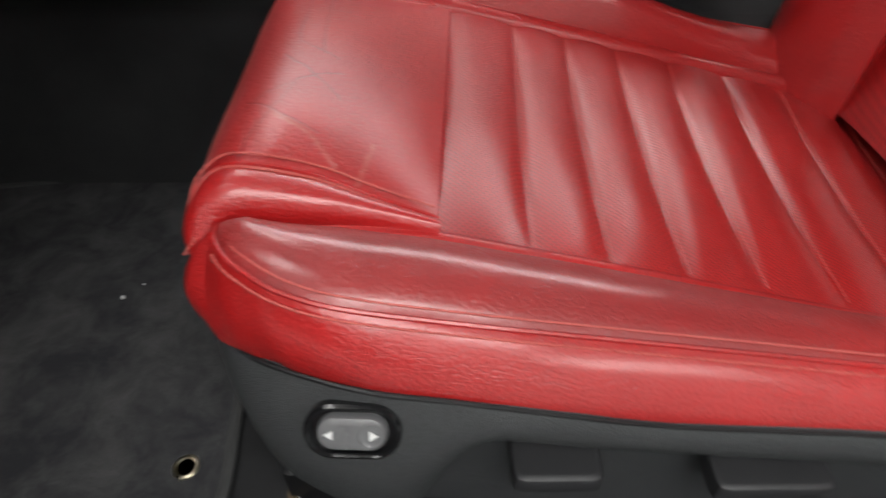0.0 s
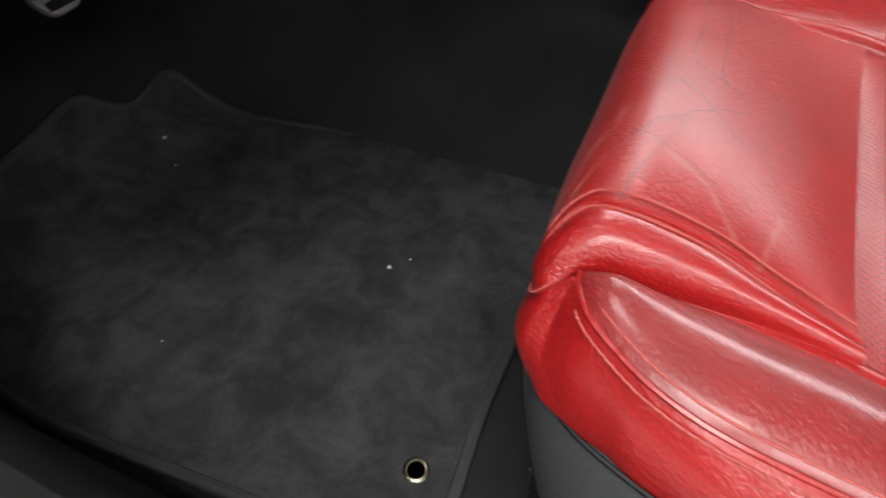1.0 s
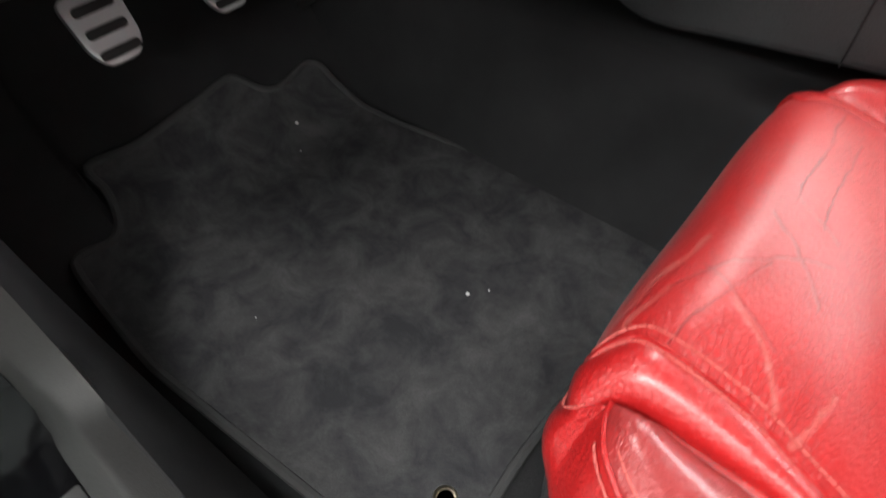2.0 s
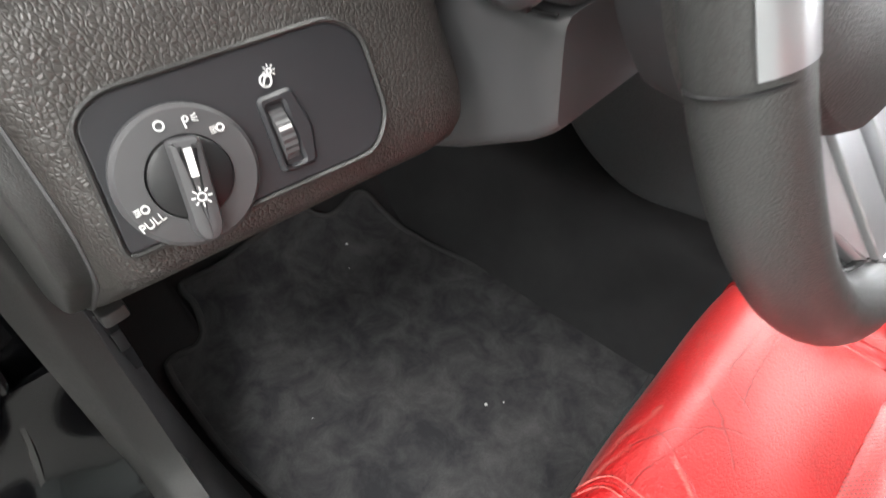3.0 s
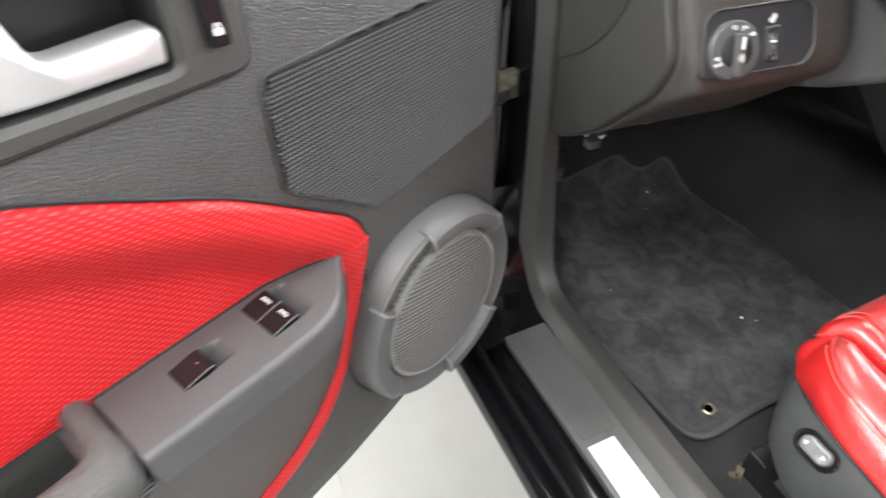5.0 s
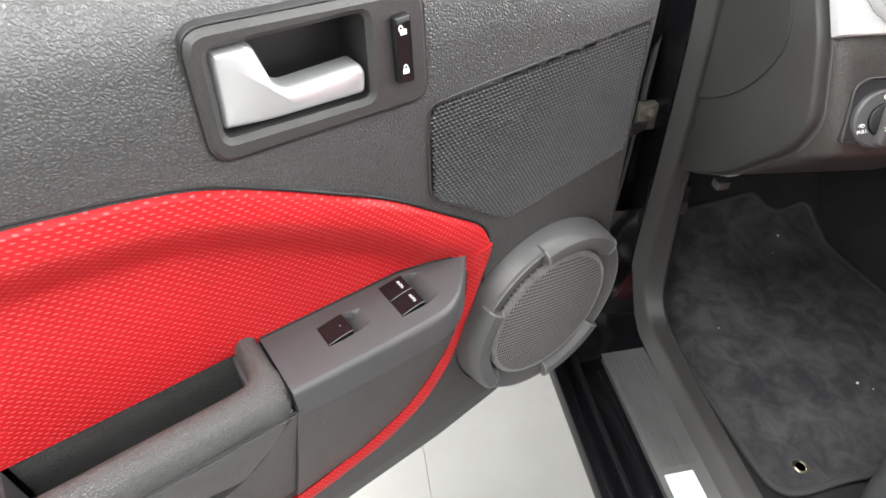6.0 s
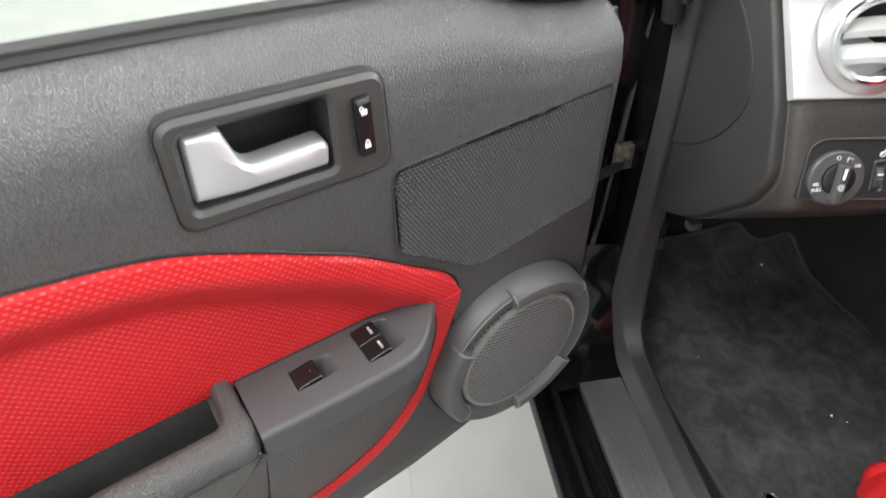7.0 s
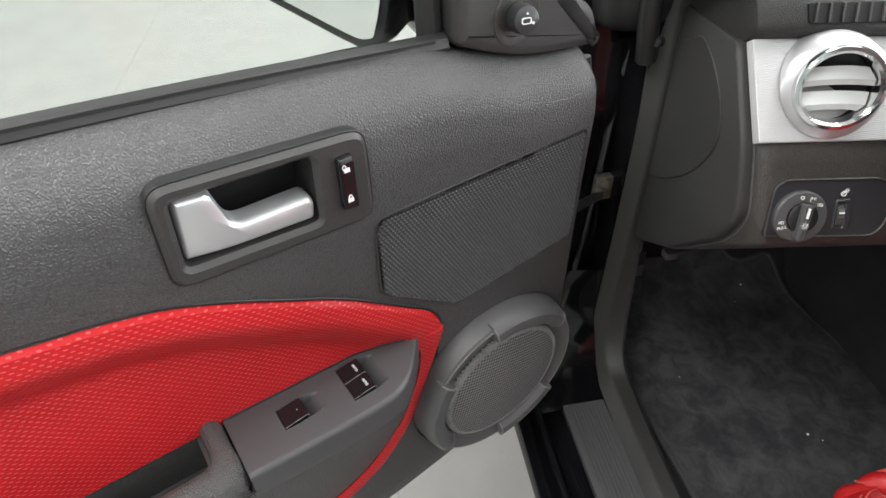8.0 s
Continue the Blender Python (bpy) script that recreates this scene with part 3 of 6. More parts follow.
for nm, lo, hi in (("wall_north", (-6.1, -5, 0), (-6, 5, 3.4)), ("wall_south", (6, -5, 0), (6.1, 5, 3.4)), ("wall_west", (-6, -5.1, 0), (6, -5, 3.4)), ("wall_east", (-6, 5, 0), (6, 5.1, 3.4)), ("ceiling", (-6, -5, 3.4), (6, 5, 3.5))):
    tagged(part(nm, box(lo, hi), wall_mat), "plain pale grey painted hall surface", "ceiling" if nm == "ceiling" else "wall", kind="structure")
# housings for the added ceiling lamps
for px, py in PANELS:
    cl = thing("ceiling_light", "unseen white panel light added on the ceiling", "ceiling light", Matrix.Translation((px, py, 3.30)), "hall ceiling lights")
    part("housing", frame_ring(rounded([(-0.85, -0.5), (0.85, -0.5), (0.85, 0.5), (-0.85, 0.5)], 0.01, 3), rounded([(-0.81, -0.46), (0.81, -0.46), (0.81, 0.46), (-0.81, 0.46)], 0.01, 3), 0.10, 0.0, XYZ, 48), white_print, cl)

# ---- car body round the door opening ----
body = thing("car_body", "glossy black car body shell round the driver's door opening", "car body", kind="structure")
sec = [(0.06, 0.14), (0.005, 0.27), (-0.042, 0.362), (-0.038, 0.385), (-0.020, 0.388), (-0.008, 0.382), (0.004, 0.381), (0.012, 0.372), (0.045, 0.372), (0.05, 0.386), (0.17, 0.388), (0.19, 0.37), (0.19, 0.14)]
part("rocker", loft([[(x, a, b) for a, b in rounded(sec, 0.006, 4)] for x in (-0.62, -0.36, 0.3, 1.1)]), black_paint, body)
part("door_seal", tube([(-0.515, 0.135, 1.02), (-0.50, 0.118, 0.80), (-0.49, 0.10, 0.58), (-0.46, 0.06, 0.44), (-0.40, 0.012, 0.395), (-0.30, 0.002, 0.392), (0.3, 0.002, 0.392), (1.1, 0.002, 0.392)], 0.006, 8, 80), black_gloss, body)
part("hinge_pillar", loft([[(x0 - 0.03, -0.02, z), (x0, 0.02, z), (x0, 0.132, z), (-0.458, 0.140, z), (-0.458, 0.17, z), (-0.75, 0.17, z), (-0.75, -0.02, z)] for z, x0 in ((0.30, -0.50), (0.42, -0.50), (0.48, -0.503), (0.60, -0.506), (0.62, -0.500), (0.70, -0.500), (0.72, -0.507), (0.86, -0.507), (0.88, -0.500), (0.94, -0.500), (0.96, -0.507), (1.12, -0.51))]), black_paint, body)
# rounded foot of the pillar where it runs into the sill
part("pillar_foot", solid(ruled([(-0.54, 0.0, 0.56), (-0.50, 0.0, 0.46), (-0.43, 0.0, 0.405), (-0.33, 0.0, 0.388)], [(-0.47, 0.14, 0.60), (-0.455, 0.14, 0.50), (-0.41, 0.14, 0.415), (-0.33, 0.14, 0.388)], 24, 10, 0.006), 0.012), black_paint, body)
for z in (0.905, 0.655):
    part("hinge", join(box((-0.53, -0.03, z - 0.03), (-0.49, 0.06, z + 0.03), 0.006), tube([(-0.49, -0.01, z - 0.04), (-0.49, -0.01, z + 0.04)], 0.010, 12, 4)), black_paint, body)
    for dz in (-0.015, 0.018):
        part("hinge_bolt", spin([(0.008, 0), (0.008, 0.006), (0.004, 0.008)], (-0.492, 0.045, z + dz), (1, 0, 0), 6, True, True), black_gloss, body)
# unseen roof, added to keep overhead light off the cabin
roof_y = [0.13, 0.16, 0.30, 0.71, 1.12, 1.26, 1.29]
roof_z = [1.285, 1.325, 1.355, 1.37, 1.355, 1.325, 1.285]
part("roof", solid(A([[(x, y, z - drop) for y, z in zip(roof_y, roof_z)] for x, drop in ((-0.13, 0.03), (0.0, 0.012), (0.4, 0.0), (0.9, 0.005), (1.3, 0.05))]), 0.03), headliner, body, "unseen pale grey roof lining that shades the cabin")
for y0, y1 in ((0.12, 0.155), (1.31, 1.275)):
    part("windscreen_pillar", tube([(-0.55, y0, 1.08), (-0.40, (y0 * 2 + y1) / 3, 1.16), (-0.13, y1, 1.29)], [0.035, 0.03, 0.026], 12, 24), black_paint, body)
part("footwell_floor", box((-0.98, 0.17, 0.24), (1.1, 1.40, 0.284)), carpet_mat, body)
part("toe_board", solid(A([[(x, y, z) for x, z in ((-0.56, 0.281), (-0.60, 0.286), (-0.63, 0.298), (-0.72, 0.364), (-0.84, 0.455), (-0.96, 0.60), (-1.02, 0.72))] for y in np.linspace(0.17, 1.40, 12)]), 0.02), carpet_mat, body)
part("firewall", box((-1.06, 0.15, 0.60), (-1.02, 1.42, 1.1)), carpet_mat, body)
part("kick_panel", box((-1.02, 0.172, 0.28), (-0.46, 0.196, 0.92)), carpet_mat, body)
part("far_side", box((-1.06, 1.40, 0.24), (1.1, 1.44, 1.10)), carpet_mat, body)
part("tunnel", loft([[(x, a, b) for a, b in rounded([(0.72, 0.28), (0.765, 0.40), (0.80, 0.50), (1.0, 0.50), (1.05, 0.40), (1.08, 0.28)], 0.03, 4)] for x in (-1.02, -0.5, 1.1)]), carpet_mat, body)
part("foot_rest", loft([[(-0.63, 0.197, 0.284), (-0.63, 0.322, 0.284), (-0.66, 0.326, 0.284), (-0.90, 0.33, 0.284), (-0.90, 0.197, 0.284)], [(-0.650, 0.197, 0.335), (-0.650, 0.312, 0.335), (-0.70, 0.32, 0.40), (-0.90, 0.325, 0.56), (-0.90, 0.197, 0.56)]]), carpet_mat, body)

# closed unseen front and rear body, added to block passenger-side light from the floor
fr = lambda x, y0, y1, z0, z1, r: [(x, y, z) for y, z in rounded([(y0, z0), (y1, z0), (y1, z1 - 0.10), (y1 - 0.12, z1), (y0 + 0.12, z1), (y0, z1 - 0.10)], r, 4)]
part("front_body", loft([fr(-1.07, -0.07, 1.50, 0.20, 1.05, 0.05), fr(-1.6, -0.06, 1.49, 0.20, 1.02, 0.06), fr(-2.0, -0.02, 1.45, 0.22, 0.94, 0.06), fr(-2.3, 0.12, 1.31, 0.26, 0.80, 0.05)]), black_paint, body)
part("rear_body", loft([fr(1.12, -0.05, 1.48, 0.20, 1.00, 0.05), fr(1.9, -0.05, 1.48, 0.22, 1.02, 0.06), fr(2.5, 0.05, 1.38, 0.30, 0.98, 0.06)]), black_paint, body)
part("front_wing", box((-1.08, -0.07, 0.30), (-0.62, -0.035, 1.03), 0.012), black_paint, body)
# sill trim and pillar trim as one bent band
outer = [(-0.385, 0.150, 1.27), (-0.435, 0.141, 1.20), (-0.462, 0.138, 1.13), (-0.468, 0.138, 1.06), (-0.452, 0.138, 0.90), (-0.450, 0.138, 0.69), (-0.452, 0.138, 0.50), (-0.432, 0.137, 0.43), (-0.39, 0.135, 0.402), (-0.335, 0.130, 0.397), (-0.1, 0.125, 0.397), (0.5, 0.125, 0.397), (1.1, 0.125, 0.397)]
inner = [(-0.365, 0.190, 1.255), (-0.418, 0.188, 1.19), (-0.446, 0.186, 1.12), (-0.452, 0.186, 1.06), (-0.444, 0.186, 0.90), (-0.440, 0.186, 0.69), (-0.425, 0.184, 0.55), (-0.405, 0.182, 0.46), (-0.37, 0.180, 0.42), (-0.32, 0.178, 0.412), (-0.1, 0.175, 0.408), (0.5, 0.175, 0.408), (1.1, 0.175, 0.408)]
tagged(part("pillar_trim", solid(ruled(outer, inner, 90, 15, 0.0095, 0.0, 1.2), 0.012), plastic_trim), "dark grey grained plastic trim down the pillar and along the sill", "trim", kind="structure")
kick = [(-0.44, 0.186, 0.70), (-0.425, 0.184, 0.55), (-0.405, 0.182, 0.46), (-0.37, 0.180, 0.42), (-0.1, 0.175, 0.408), (0.5, 0.175, 0.408), (1.1, 0.175, 0.408)]
kick_in = [(-0.47, 0.200, 0.70), (-0.465, 0.205, 0.52), (-0.45, 0.212, 0.40), (-0.40, 0.218, 0.33), (-0.1, 0.225, 0.29), (0.5, 0.225, 0.29), (1.1, 0.225, 0.29)]
tagged(part("carpet_edge", solid(ruled(kick, kick_in, 60, 10, 0.006), 0.012), carpet_mat), "black carpet running up to the sill trim", "carpet", kind="structure")
clip = thing("kick_panel_clip", "small black plastic fuse cover clip beside the pillar trim", "clip")
part("clip_body", box((-0.490, 0.184, 0.572), (-0.438, 0.203, 0.660), 0.002), black_gloss, clip)
part("clip_latch", box((-0.440, 0.192, 0.606), (-0.4345, 0.2015, 0.630), 0.001), black_plastic, clip)

# sill plate
plate = thing("sill_plate", "black ribbed plastic door sill plate with a bright metal badge plate", "sill plate")
part("base", box((-0.336, 0.050, 0.384), (0.9, 0.1285, 0.3965), 0.0015), sill_plastic, plate)
for k in range(9):
    y = 0.060 + k * 0.0066
    part("ridge", box((-0.322, y, 0.3945), (-0.118, y + 0.0040, 0.3984), 0.0008), sill_plastic, plate)
for k in range(3):
    part("rivet", box((-0.331, 0.066 + k * 0.016, 0.3955), (-0.327, 0.071 + k * 0.016, 0.3976), 0.0003), speaker_plastic, plate)
part("badge_plate", box((-0.107, 0.059, 0.395), (0.25, 0.104, 0.3988), 0.0012), brushed_plate, plate, "bright brushed metal badge plate")
part("badge_mark", box((-0.045, 0.074, 0.3987), (-0.03, 0.088, 0.3995), 0.0003), silver_satin, plate)

# ---- floor mat ----
mat_outline = [(-0.712, 0.337), (-0.708, 0.40), (-0.714, 0.485), (-0.722, 0.556), (-0.716, 0.576), (-0.694, 0.592), (-0.684, 0.615), (-0.687, 0.65), (-0.692, 0.678), (-0.682, 0.698), (-0.652, 0.702), (-0.60, 0.712), (-0.53, 0.716), (-0.435, 0.730), (-0.35, 0.744), (-0.268, 0.770), (-0.19, 0.784), (-0.12, 0.780), (-0.094, 0.73), (-0.09, 0.55), (-0.09, 0.40), (-0.084, 0.305), (-0.097, 0.270), (-0.134, 0.258), (-0.26, 0.248), (-0.37, 0.240), (-0.46, 0.234), (-0.55, 0.240), (-0.628, 0.248), (-0.643, 0.262), (-0.638, 0.300), (-0.652, 0.322), (-0.683, 0.335)]


def mat_rise(x):
    """The mat lies flat and climbs the toe board in front."""
    d = max(0.0, -0.595 - x)
    return 0.75 * (d - 0.015 * (1 - math.exp(-d / 0.015)))


mo = catmull(mat_outline, 260, True)
floor_mat = thing("floor_mat", "worn black carpet floor mat with pale dirt marks", "floor mat")
pad_verts, pad_faces = [], []
pad_fill = delaunay_2d_cdt([Vector(q) for q in mo] + [Vector((x, y)) for x in np.arange(-0.71, -0.085, 0.02) for y in np.arange(0.25, 0.79, 0.03)], [], [list(range(len(mo)))], 1, 1e-5)
for top in (0, 1):
    o = len(pad_verts)
    pad_verts += [(v.x, v.y, (0.299 if top else 0.285) + mat_rise(v.x)) for v in pad_fill[0]]
    pad_faces += [[o + i for i in q] for q in pad_fill[2]]
part("carpet_pad", (pad_verts, pad_faces), mat_cloth, floor_mat)
part("binding", tube([(a, b, 0.296 + mat_rise(a)) for a, b in mo], 0.0062, 8, closed=True, smooth=False), binding_cloth, floor_mat, "black sewn edge binding")
part("grommet", spin([(0.0078, 0.0), (0.0078, 0.002), (0.0088, 0.0032), (0.0105, 0.0028), (0.0122, 0.0012), (0.0125, 0.0)], (-0.122, 0.327, 0.298), (0, 0, 1), 32), brass, floor_mat, "worn brass grommet ring")
part("grommet_hole", spin([(0.0079, 0.0008), (0.001, 0.0008)], (-0.122, 0.327, 0.2985), (0, 0, 1), 24, True, True), black_plastic, floor_mat)
rng = random.Random(4)
for (x, y), r in (((-0.25, 0.525), 0.0026), ((-0.634, 0.602), 0.0026), ((-0.233, 0.545), 0.0013), ((-0.60, 0.575), 0.0014), ((-0.42, 0.345), 0.0009)):
    c = thing("crumb", "tiny pale crumb lying on the black mat", "crumb", Matrix.Translation((x, y, 0.2995 + mat_rise(x))), "crumbs on the mat")
    part("grain", loft([[(r * s * math.cos(a) * (1 + 0.25 * rng.uniform(-1, 1)), r * s * math.sin(a), h * r) for a in np.linspace(0, 2 * math.pi, 8, endpoint=False)] for s, h in ((0.6, -0.2), (1, 0.3), (0.7, 1.0))]), white_print, c)
litter = thing("paper_scrap", "crumpled thin brown scrap on the carpet by the seat rail", "litter", Matrix.Translation((-0.015, 0.318, 0.287)))
P = np.array([[(0.010 * (i / 11 - 0.5) + 0.005 * math.sin(i * 1.3) + (j - 2) * 0.0034 * (1 - 0.6 * abs(i / 11 - 0.5)), -0.041 + 0.0075 * i, 0.004 + 0.005 * rng.random() + 0.003 * math.cos(i * 0.9 + j)) for j in range(5)] for i in range(12)])
part("scrap", solid(P, 0.0008), paper, litter)
part("strand", tube([(0.010, -0.035, 0.008), (-0.004, -0.010, 0.012), (0.003, 0.012, 0.009), (-0.008, 0.040, 0.011), (-0.018, 0.052, 0.006)], 0.0008, 5, 24), frayed_cloth, litter, "pale thin strand")

# ---- driver seat ----
seat = thing("driver_seat", "red leather car seat with pleated cushion, creased and worn", "car seat", Matrix.Translation((0.005, -0.010, 0.011)))
CY = 0.5425


def both(name, P, depth, mat, label="", far=None, far_mat=None):
    """A seat panel and its mirror image on the other side."""
    depth = taper(P, depth)
    part(name, solid(P, depth), mat, seat, label)
    Q = (P if far is None else far).copy()
    Q[..., 1] = 2 * CY - Q[..., 1]
    part(name, solid(Q[:, ::-1], depth), far_mat or mat, seat, label)


S = [(-0.031, 0.365, 0.565), (-0.029, 0.353, 0.567), (-0.021, 0.338, 0.568), (-0.007, 0.325, 0.568), (0.016, 0.311, 0.566), (0.05, 0.302, 0.562), (0.112, 0.30, 0.551), (0.175, 0.299, 0.541), (0.274, 0.299, 0.524), (0.40, 0.299, 0.502), (0.54, 0.299, 0.478), (0.64, 0.30, 0.46)]
I = [(-0.030, 0.367, 0.565), (-0.014, 0.371, 0.561), (0.012, 0.373, 0.557), (0.044, 0.374, 0.555), (0.076, 0.372, 0.552), (0.104, 0.371, 0.548), (0.15, 0.370, 0.537), (0.20, 0.369, 0.525), (0.30, 0.366, 0.500), (0.40, 0.364, 0.474), (0.54, 0.362, 0.442), (0.64, 0.36, 0.42)]
TT = [(-0.050, 0.43, 0.482), (-0.055, 0.395, 0.493), (-0.052, 0.362, 0.502), (-0.034, 0.331, 0.508), (-0.012, 0.310, 0.511), (0.018, 0.294, 0.516), (0.065, 0.279, 0.518), (0.112, 0.274, 0.516), (0.176, 0.270, 0.507), (0.243, 0.270, 0.493), (0.369, 0.270, 0.479), (0.54, 0.27, 0.452), (0.64, 0.27, 0.44)]
S2 = [(-0.0640, 0.3900, 0.528), (-0.0631, 0.370, 0.536), (-0.0586, 0.358, 0.546), (-0.0506, 0.356, 0.554), (-0.041, 0.361, 0.561)]
FAR = np.interp(catmull(S, 90)[:, 0], [0.0, 0.1, 0.2, 0.28, 0.36, 0.47], [0.013, 0.026, 0.042, 0.042, 0.030, 0.014])[:, None, None]
both("bolster", ruled(S, I, 90, 18, 0.013, 0.003), 0.03, leather_worn, far=ruled(S, I, 90, 18, FAR, 0.003), far_mat=leather_red)
PANEL = [((-0.0610, 0.391, 0.486), (-0.0640, 0.390, 0.527)), ((-0.0605, 0.367, 0.493), (-0.0630, 0.370, 0.535)), ((-0.0575, 0.350, 0.500), (-0.0585, 0.358, 0.545)), ((-0.0520, 0.338, 0.505), (-0.0505, 0.356, 0.553)), ((-0.0435, 0.3285, 0.508), (-0.041, 0.361, 0.560)), ((-0.034, 0.3205, 0.509), (-0.032, 0.363, 0.565)), ((-0.023, 0.314, 0.510), (-0.029, 0.353, 0.567)), ((-0.012, 0.308, 0.511), (-0.021, 0.338, 0.568)), ((0.004, 0.301, 0.514), (-0.007, 0.325, 0.568)), ((0.024, 0.291, 0.516), (0.016, 0.311, 0.566)), ((0.065, 0.279, 0.518), (0.05, 0.302, 0.562)), ((0.112, 0.274, 0.516), (0.112, 0.300, 0.551)), ((0.176, 0.270, 0.507), (0.175, 0.299, 0.541)), ((0.260, 0.270, 0.491), (0.274, 0.299, 0.524)), ((0.40, 0.270, 0.474), (0.40, 0.299, 0.502)), ((0.54, 0.270, 0.452), (0.54, 0.299, 0.478)), ((0.64, 0.270, 0.44), (0.64, 0.30, 0.46))]
ROLL = [((-0.0640, 0.3900, 0.528), (-0.0660, 0.389, 0.548)), ((-0.0631, 0.370, 0.536), (-0.0625, 0.387, 0.561)), ((-0.0586, 0.358, 0.546), (-0.056, 0.393, 0.570)), ((-0.0516, 0.356, 0.554), (-0.047, 0.400, 0.575)), ((-0.041, 0.3615, 0.561), (-0.036, 0.403, 0.580)), ((-0.029, 0.368, 0.563), (-0.022, 0.401, 0.584)), ((-0.012, 0.372, 0.559), (0.0, 0.401, 0.581)), ((0.02, 0.374, 0.555), (0.03, 0.400, 0.573)), ((0.06, 0.375, 0.552), (0.06, 0.394, 0.563)), ((0.104, 0.374, 0.548), (0.103, 0.386, 0.550))]
softened = lambda q: (q[0] + 0.008 * min(1.0, max(0.0, (-0.034 - q[0]) / 0.03)), q[1], q[2])
PANEL, ROLL = ([(softened(a), softened(b)) for a, b in rows] for rows in (PANEL, ROLL))
S2 = [softened(q) for q in S2]
T = [q for p, q in ROLL]
SWELL = np.interp(np.linspace(0, 16, 129), [0, 3, 6, 9, 16], [0.006, 0.009, 0.008, 0.005, 0.005])[:, None, None]
both("side_panel", paired(PANEL, 8, 16, SWELL, 0.0007), 0.02, leather_red)
FULL = np.interp(np.linspace(0, 9, 73), [0, 2, 4, 6, 9], [0.003, 0.0055, 0.010, 0.012, 0.012])[:, None, None]
both("front_roll", paired(ROLL, 8, 16, FULL, 0.0008), 0.014, leather_red, far=paired(ROLL, 8, 16, 0.003, 0.0015))
left = [(-0.048, 0.392, 0.475), (-0.057, 0.388, 0.515)] + T
P = coons(left, [(x + 0.014 * max(0.0, min(1.0, (x - 0.02) / 0.083)), 2 * CY - y, z) for x, y, z in left], [(-0.048, 0.392, 0.475), (-0.045, CY, 0.475), (-0.048, 2 * CY - 0.392, 0.475)], [(0.103, 0.386, 0.550), (0.106, 0.46, 0.546), (0.110, CY, 0.544), (0.113, 0.625, 0.545), (0.117, 2 * CY - 0.386, 0.550)], 48, 40, 0.011, 0.002, 4)
ease = (1 - np.abs(np.linspace(-1, 1, 40)) ** 6)[None, :, None]
for _ in range(30):
    P[1:-1] += 0.5 * ease * (0.5 * (P[:-2] + P[2:]) - P[1:-1])
part("thigh_panel", solid(P, 0.03), leather_creased, seat)
xs = [0.103, 0.165, 0.221, 0.279, 0.340, 0.408, 0.478, 0.552, 0.63]
zc = lambda x: 0.549 - 0.255 * (x - 0.102)
skew = lambda x, y: x + 0.05 * (y - 0.362)
PW0, PW1 = 0.360, 2 * CY - 0.360
dip = lambda y: 0.009 * (1 - ((y - CY) / (CY - PW0)) ** 2)
for a, b in zip(xs, xs[1:]):
    a0 = a - (0.004 if a < 0.11 else 0)
    cr = np.linspace(PW0, PW1, 9)
    P = coons([(a0, PW0, zc(a)), (b, PW0, zc(b))], [(skew(a0, PW1), PW1, zc(a)), (skew(b, PW1), PW1, zc(b))], [(skew(a0, y), y, zc(a) - dip(y)) for y in cr], [(skew(b, y), y, zc(b) - dip(y)) for y in cr], 18, 48, 0.0065, 0.003, 2)
    part("pleat", solid(P, 0.02), leather_perf, seat, "perforated red leather pleat")
part("cushion_core", box((-0.03, 0.32, 0.39), (0.60, 0.76, 0.41)), black_plastic, seat)
# stitching along the seams
up = (0, 0, 0.0012)
Sc, Tc = catmull(S, 200), catmull(T, 120)
stitches([(x + 0.003, y + 0.0060, z + 0.0028) for x, y, z in Sc[6:]], thread_red, seat)
stitches([(x - 0.002, y - 0.004, z - 0.0022) for x, y, z in Sc[6:]], thread_red, seat, lift=(-0.0004, -0.0014, 0.0006))
Rc = catmull(S2, 40)
stitches([(x - 0.001, y - 0.001, z + 0.0025) for x, y, z in Rc], thread_red, seat, step=0.0044, length=0.0026, r=0.0006, lift=(-0.0008, -0.0006, 0.0006))
stitches([(x, y + 0.006, z + 0.0032) for x, y, z in Tc], thread_red, seat, lift=up)
stitches([(x, y - 0.0045, z + 0.0005) for x, y, z in Tc], thread_red, seat, lift=up)
for x in xs[1:-1]:
    stitches([(skew(x, y) + 0.0015, y, zc(x) - dip(y) - 0.0012) for y in np.linspace(0.38, PW1 - 0.02, 50)], thread_red, seat, r=0.0005)
# welt folded between bolster and side panel
part("welt", tube([(x - 0.001, y + 0.0005, z + 0.0006) for x, y, z in Sc], 0.0016, 6, smooth=False), leather_red, seat)
part("welt", tube([(x, y + 0.0005, z + 0.0004) for x, y, z in Tc], 0.0016, 6, smooth=False), leather_red, seat)
# padding at the bottom of the groove between bolster and roll
for sy_ in (0, 1):
    part("groove_padding", tube([(x + 0.012 * sy_, abs(2 * CY * sy_ - y - 0.002), z - 0.008 + 0.002 * sy_) for x, y, z in I[1:]], 0.0085 + 0.003 * sy_, 10, 60), leather_red, seat)
# plastic base
TB = [(-0.040, 0.42, 0.455), (-0.036, 0.36, 0.452), (-0.024, 0.312, 0.446), (-0.004, 0.276, 0.436), (0.03, 0.258, 0.424), (0.060, 0.252, 0.414), (0.088, 0.256, 0.416), (0.104, 0.266, 0.440), (0.120, 0.272, 0.470), (0.150, 0.2735, 0.468), (0.20, 0.273, 0.460), (0.30, 0.272, 0.446), (0.40, 0.270, 0.436), (0.54, 0.264, 0.42), (0.64, 0.264, 0.41)]
TT2 = [(x + 0.002, y + 0.002, z + 0.002) for x, y, z in TT]
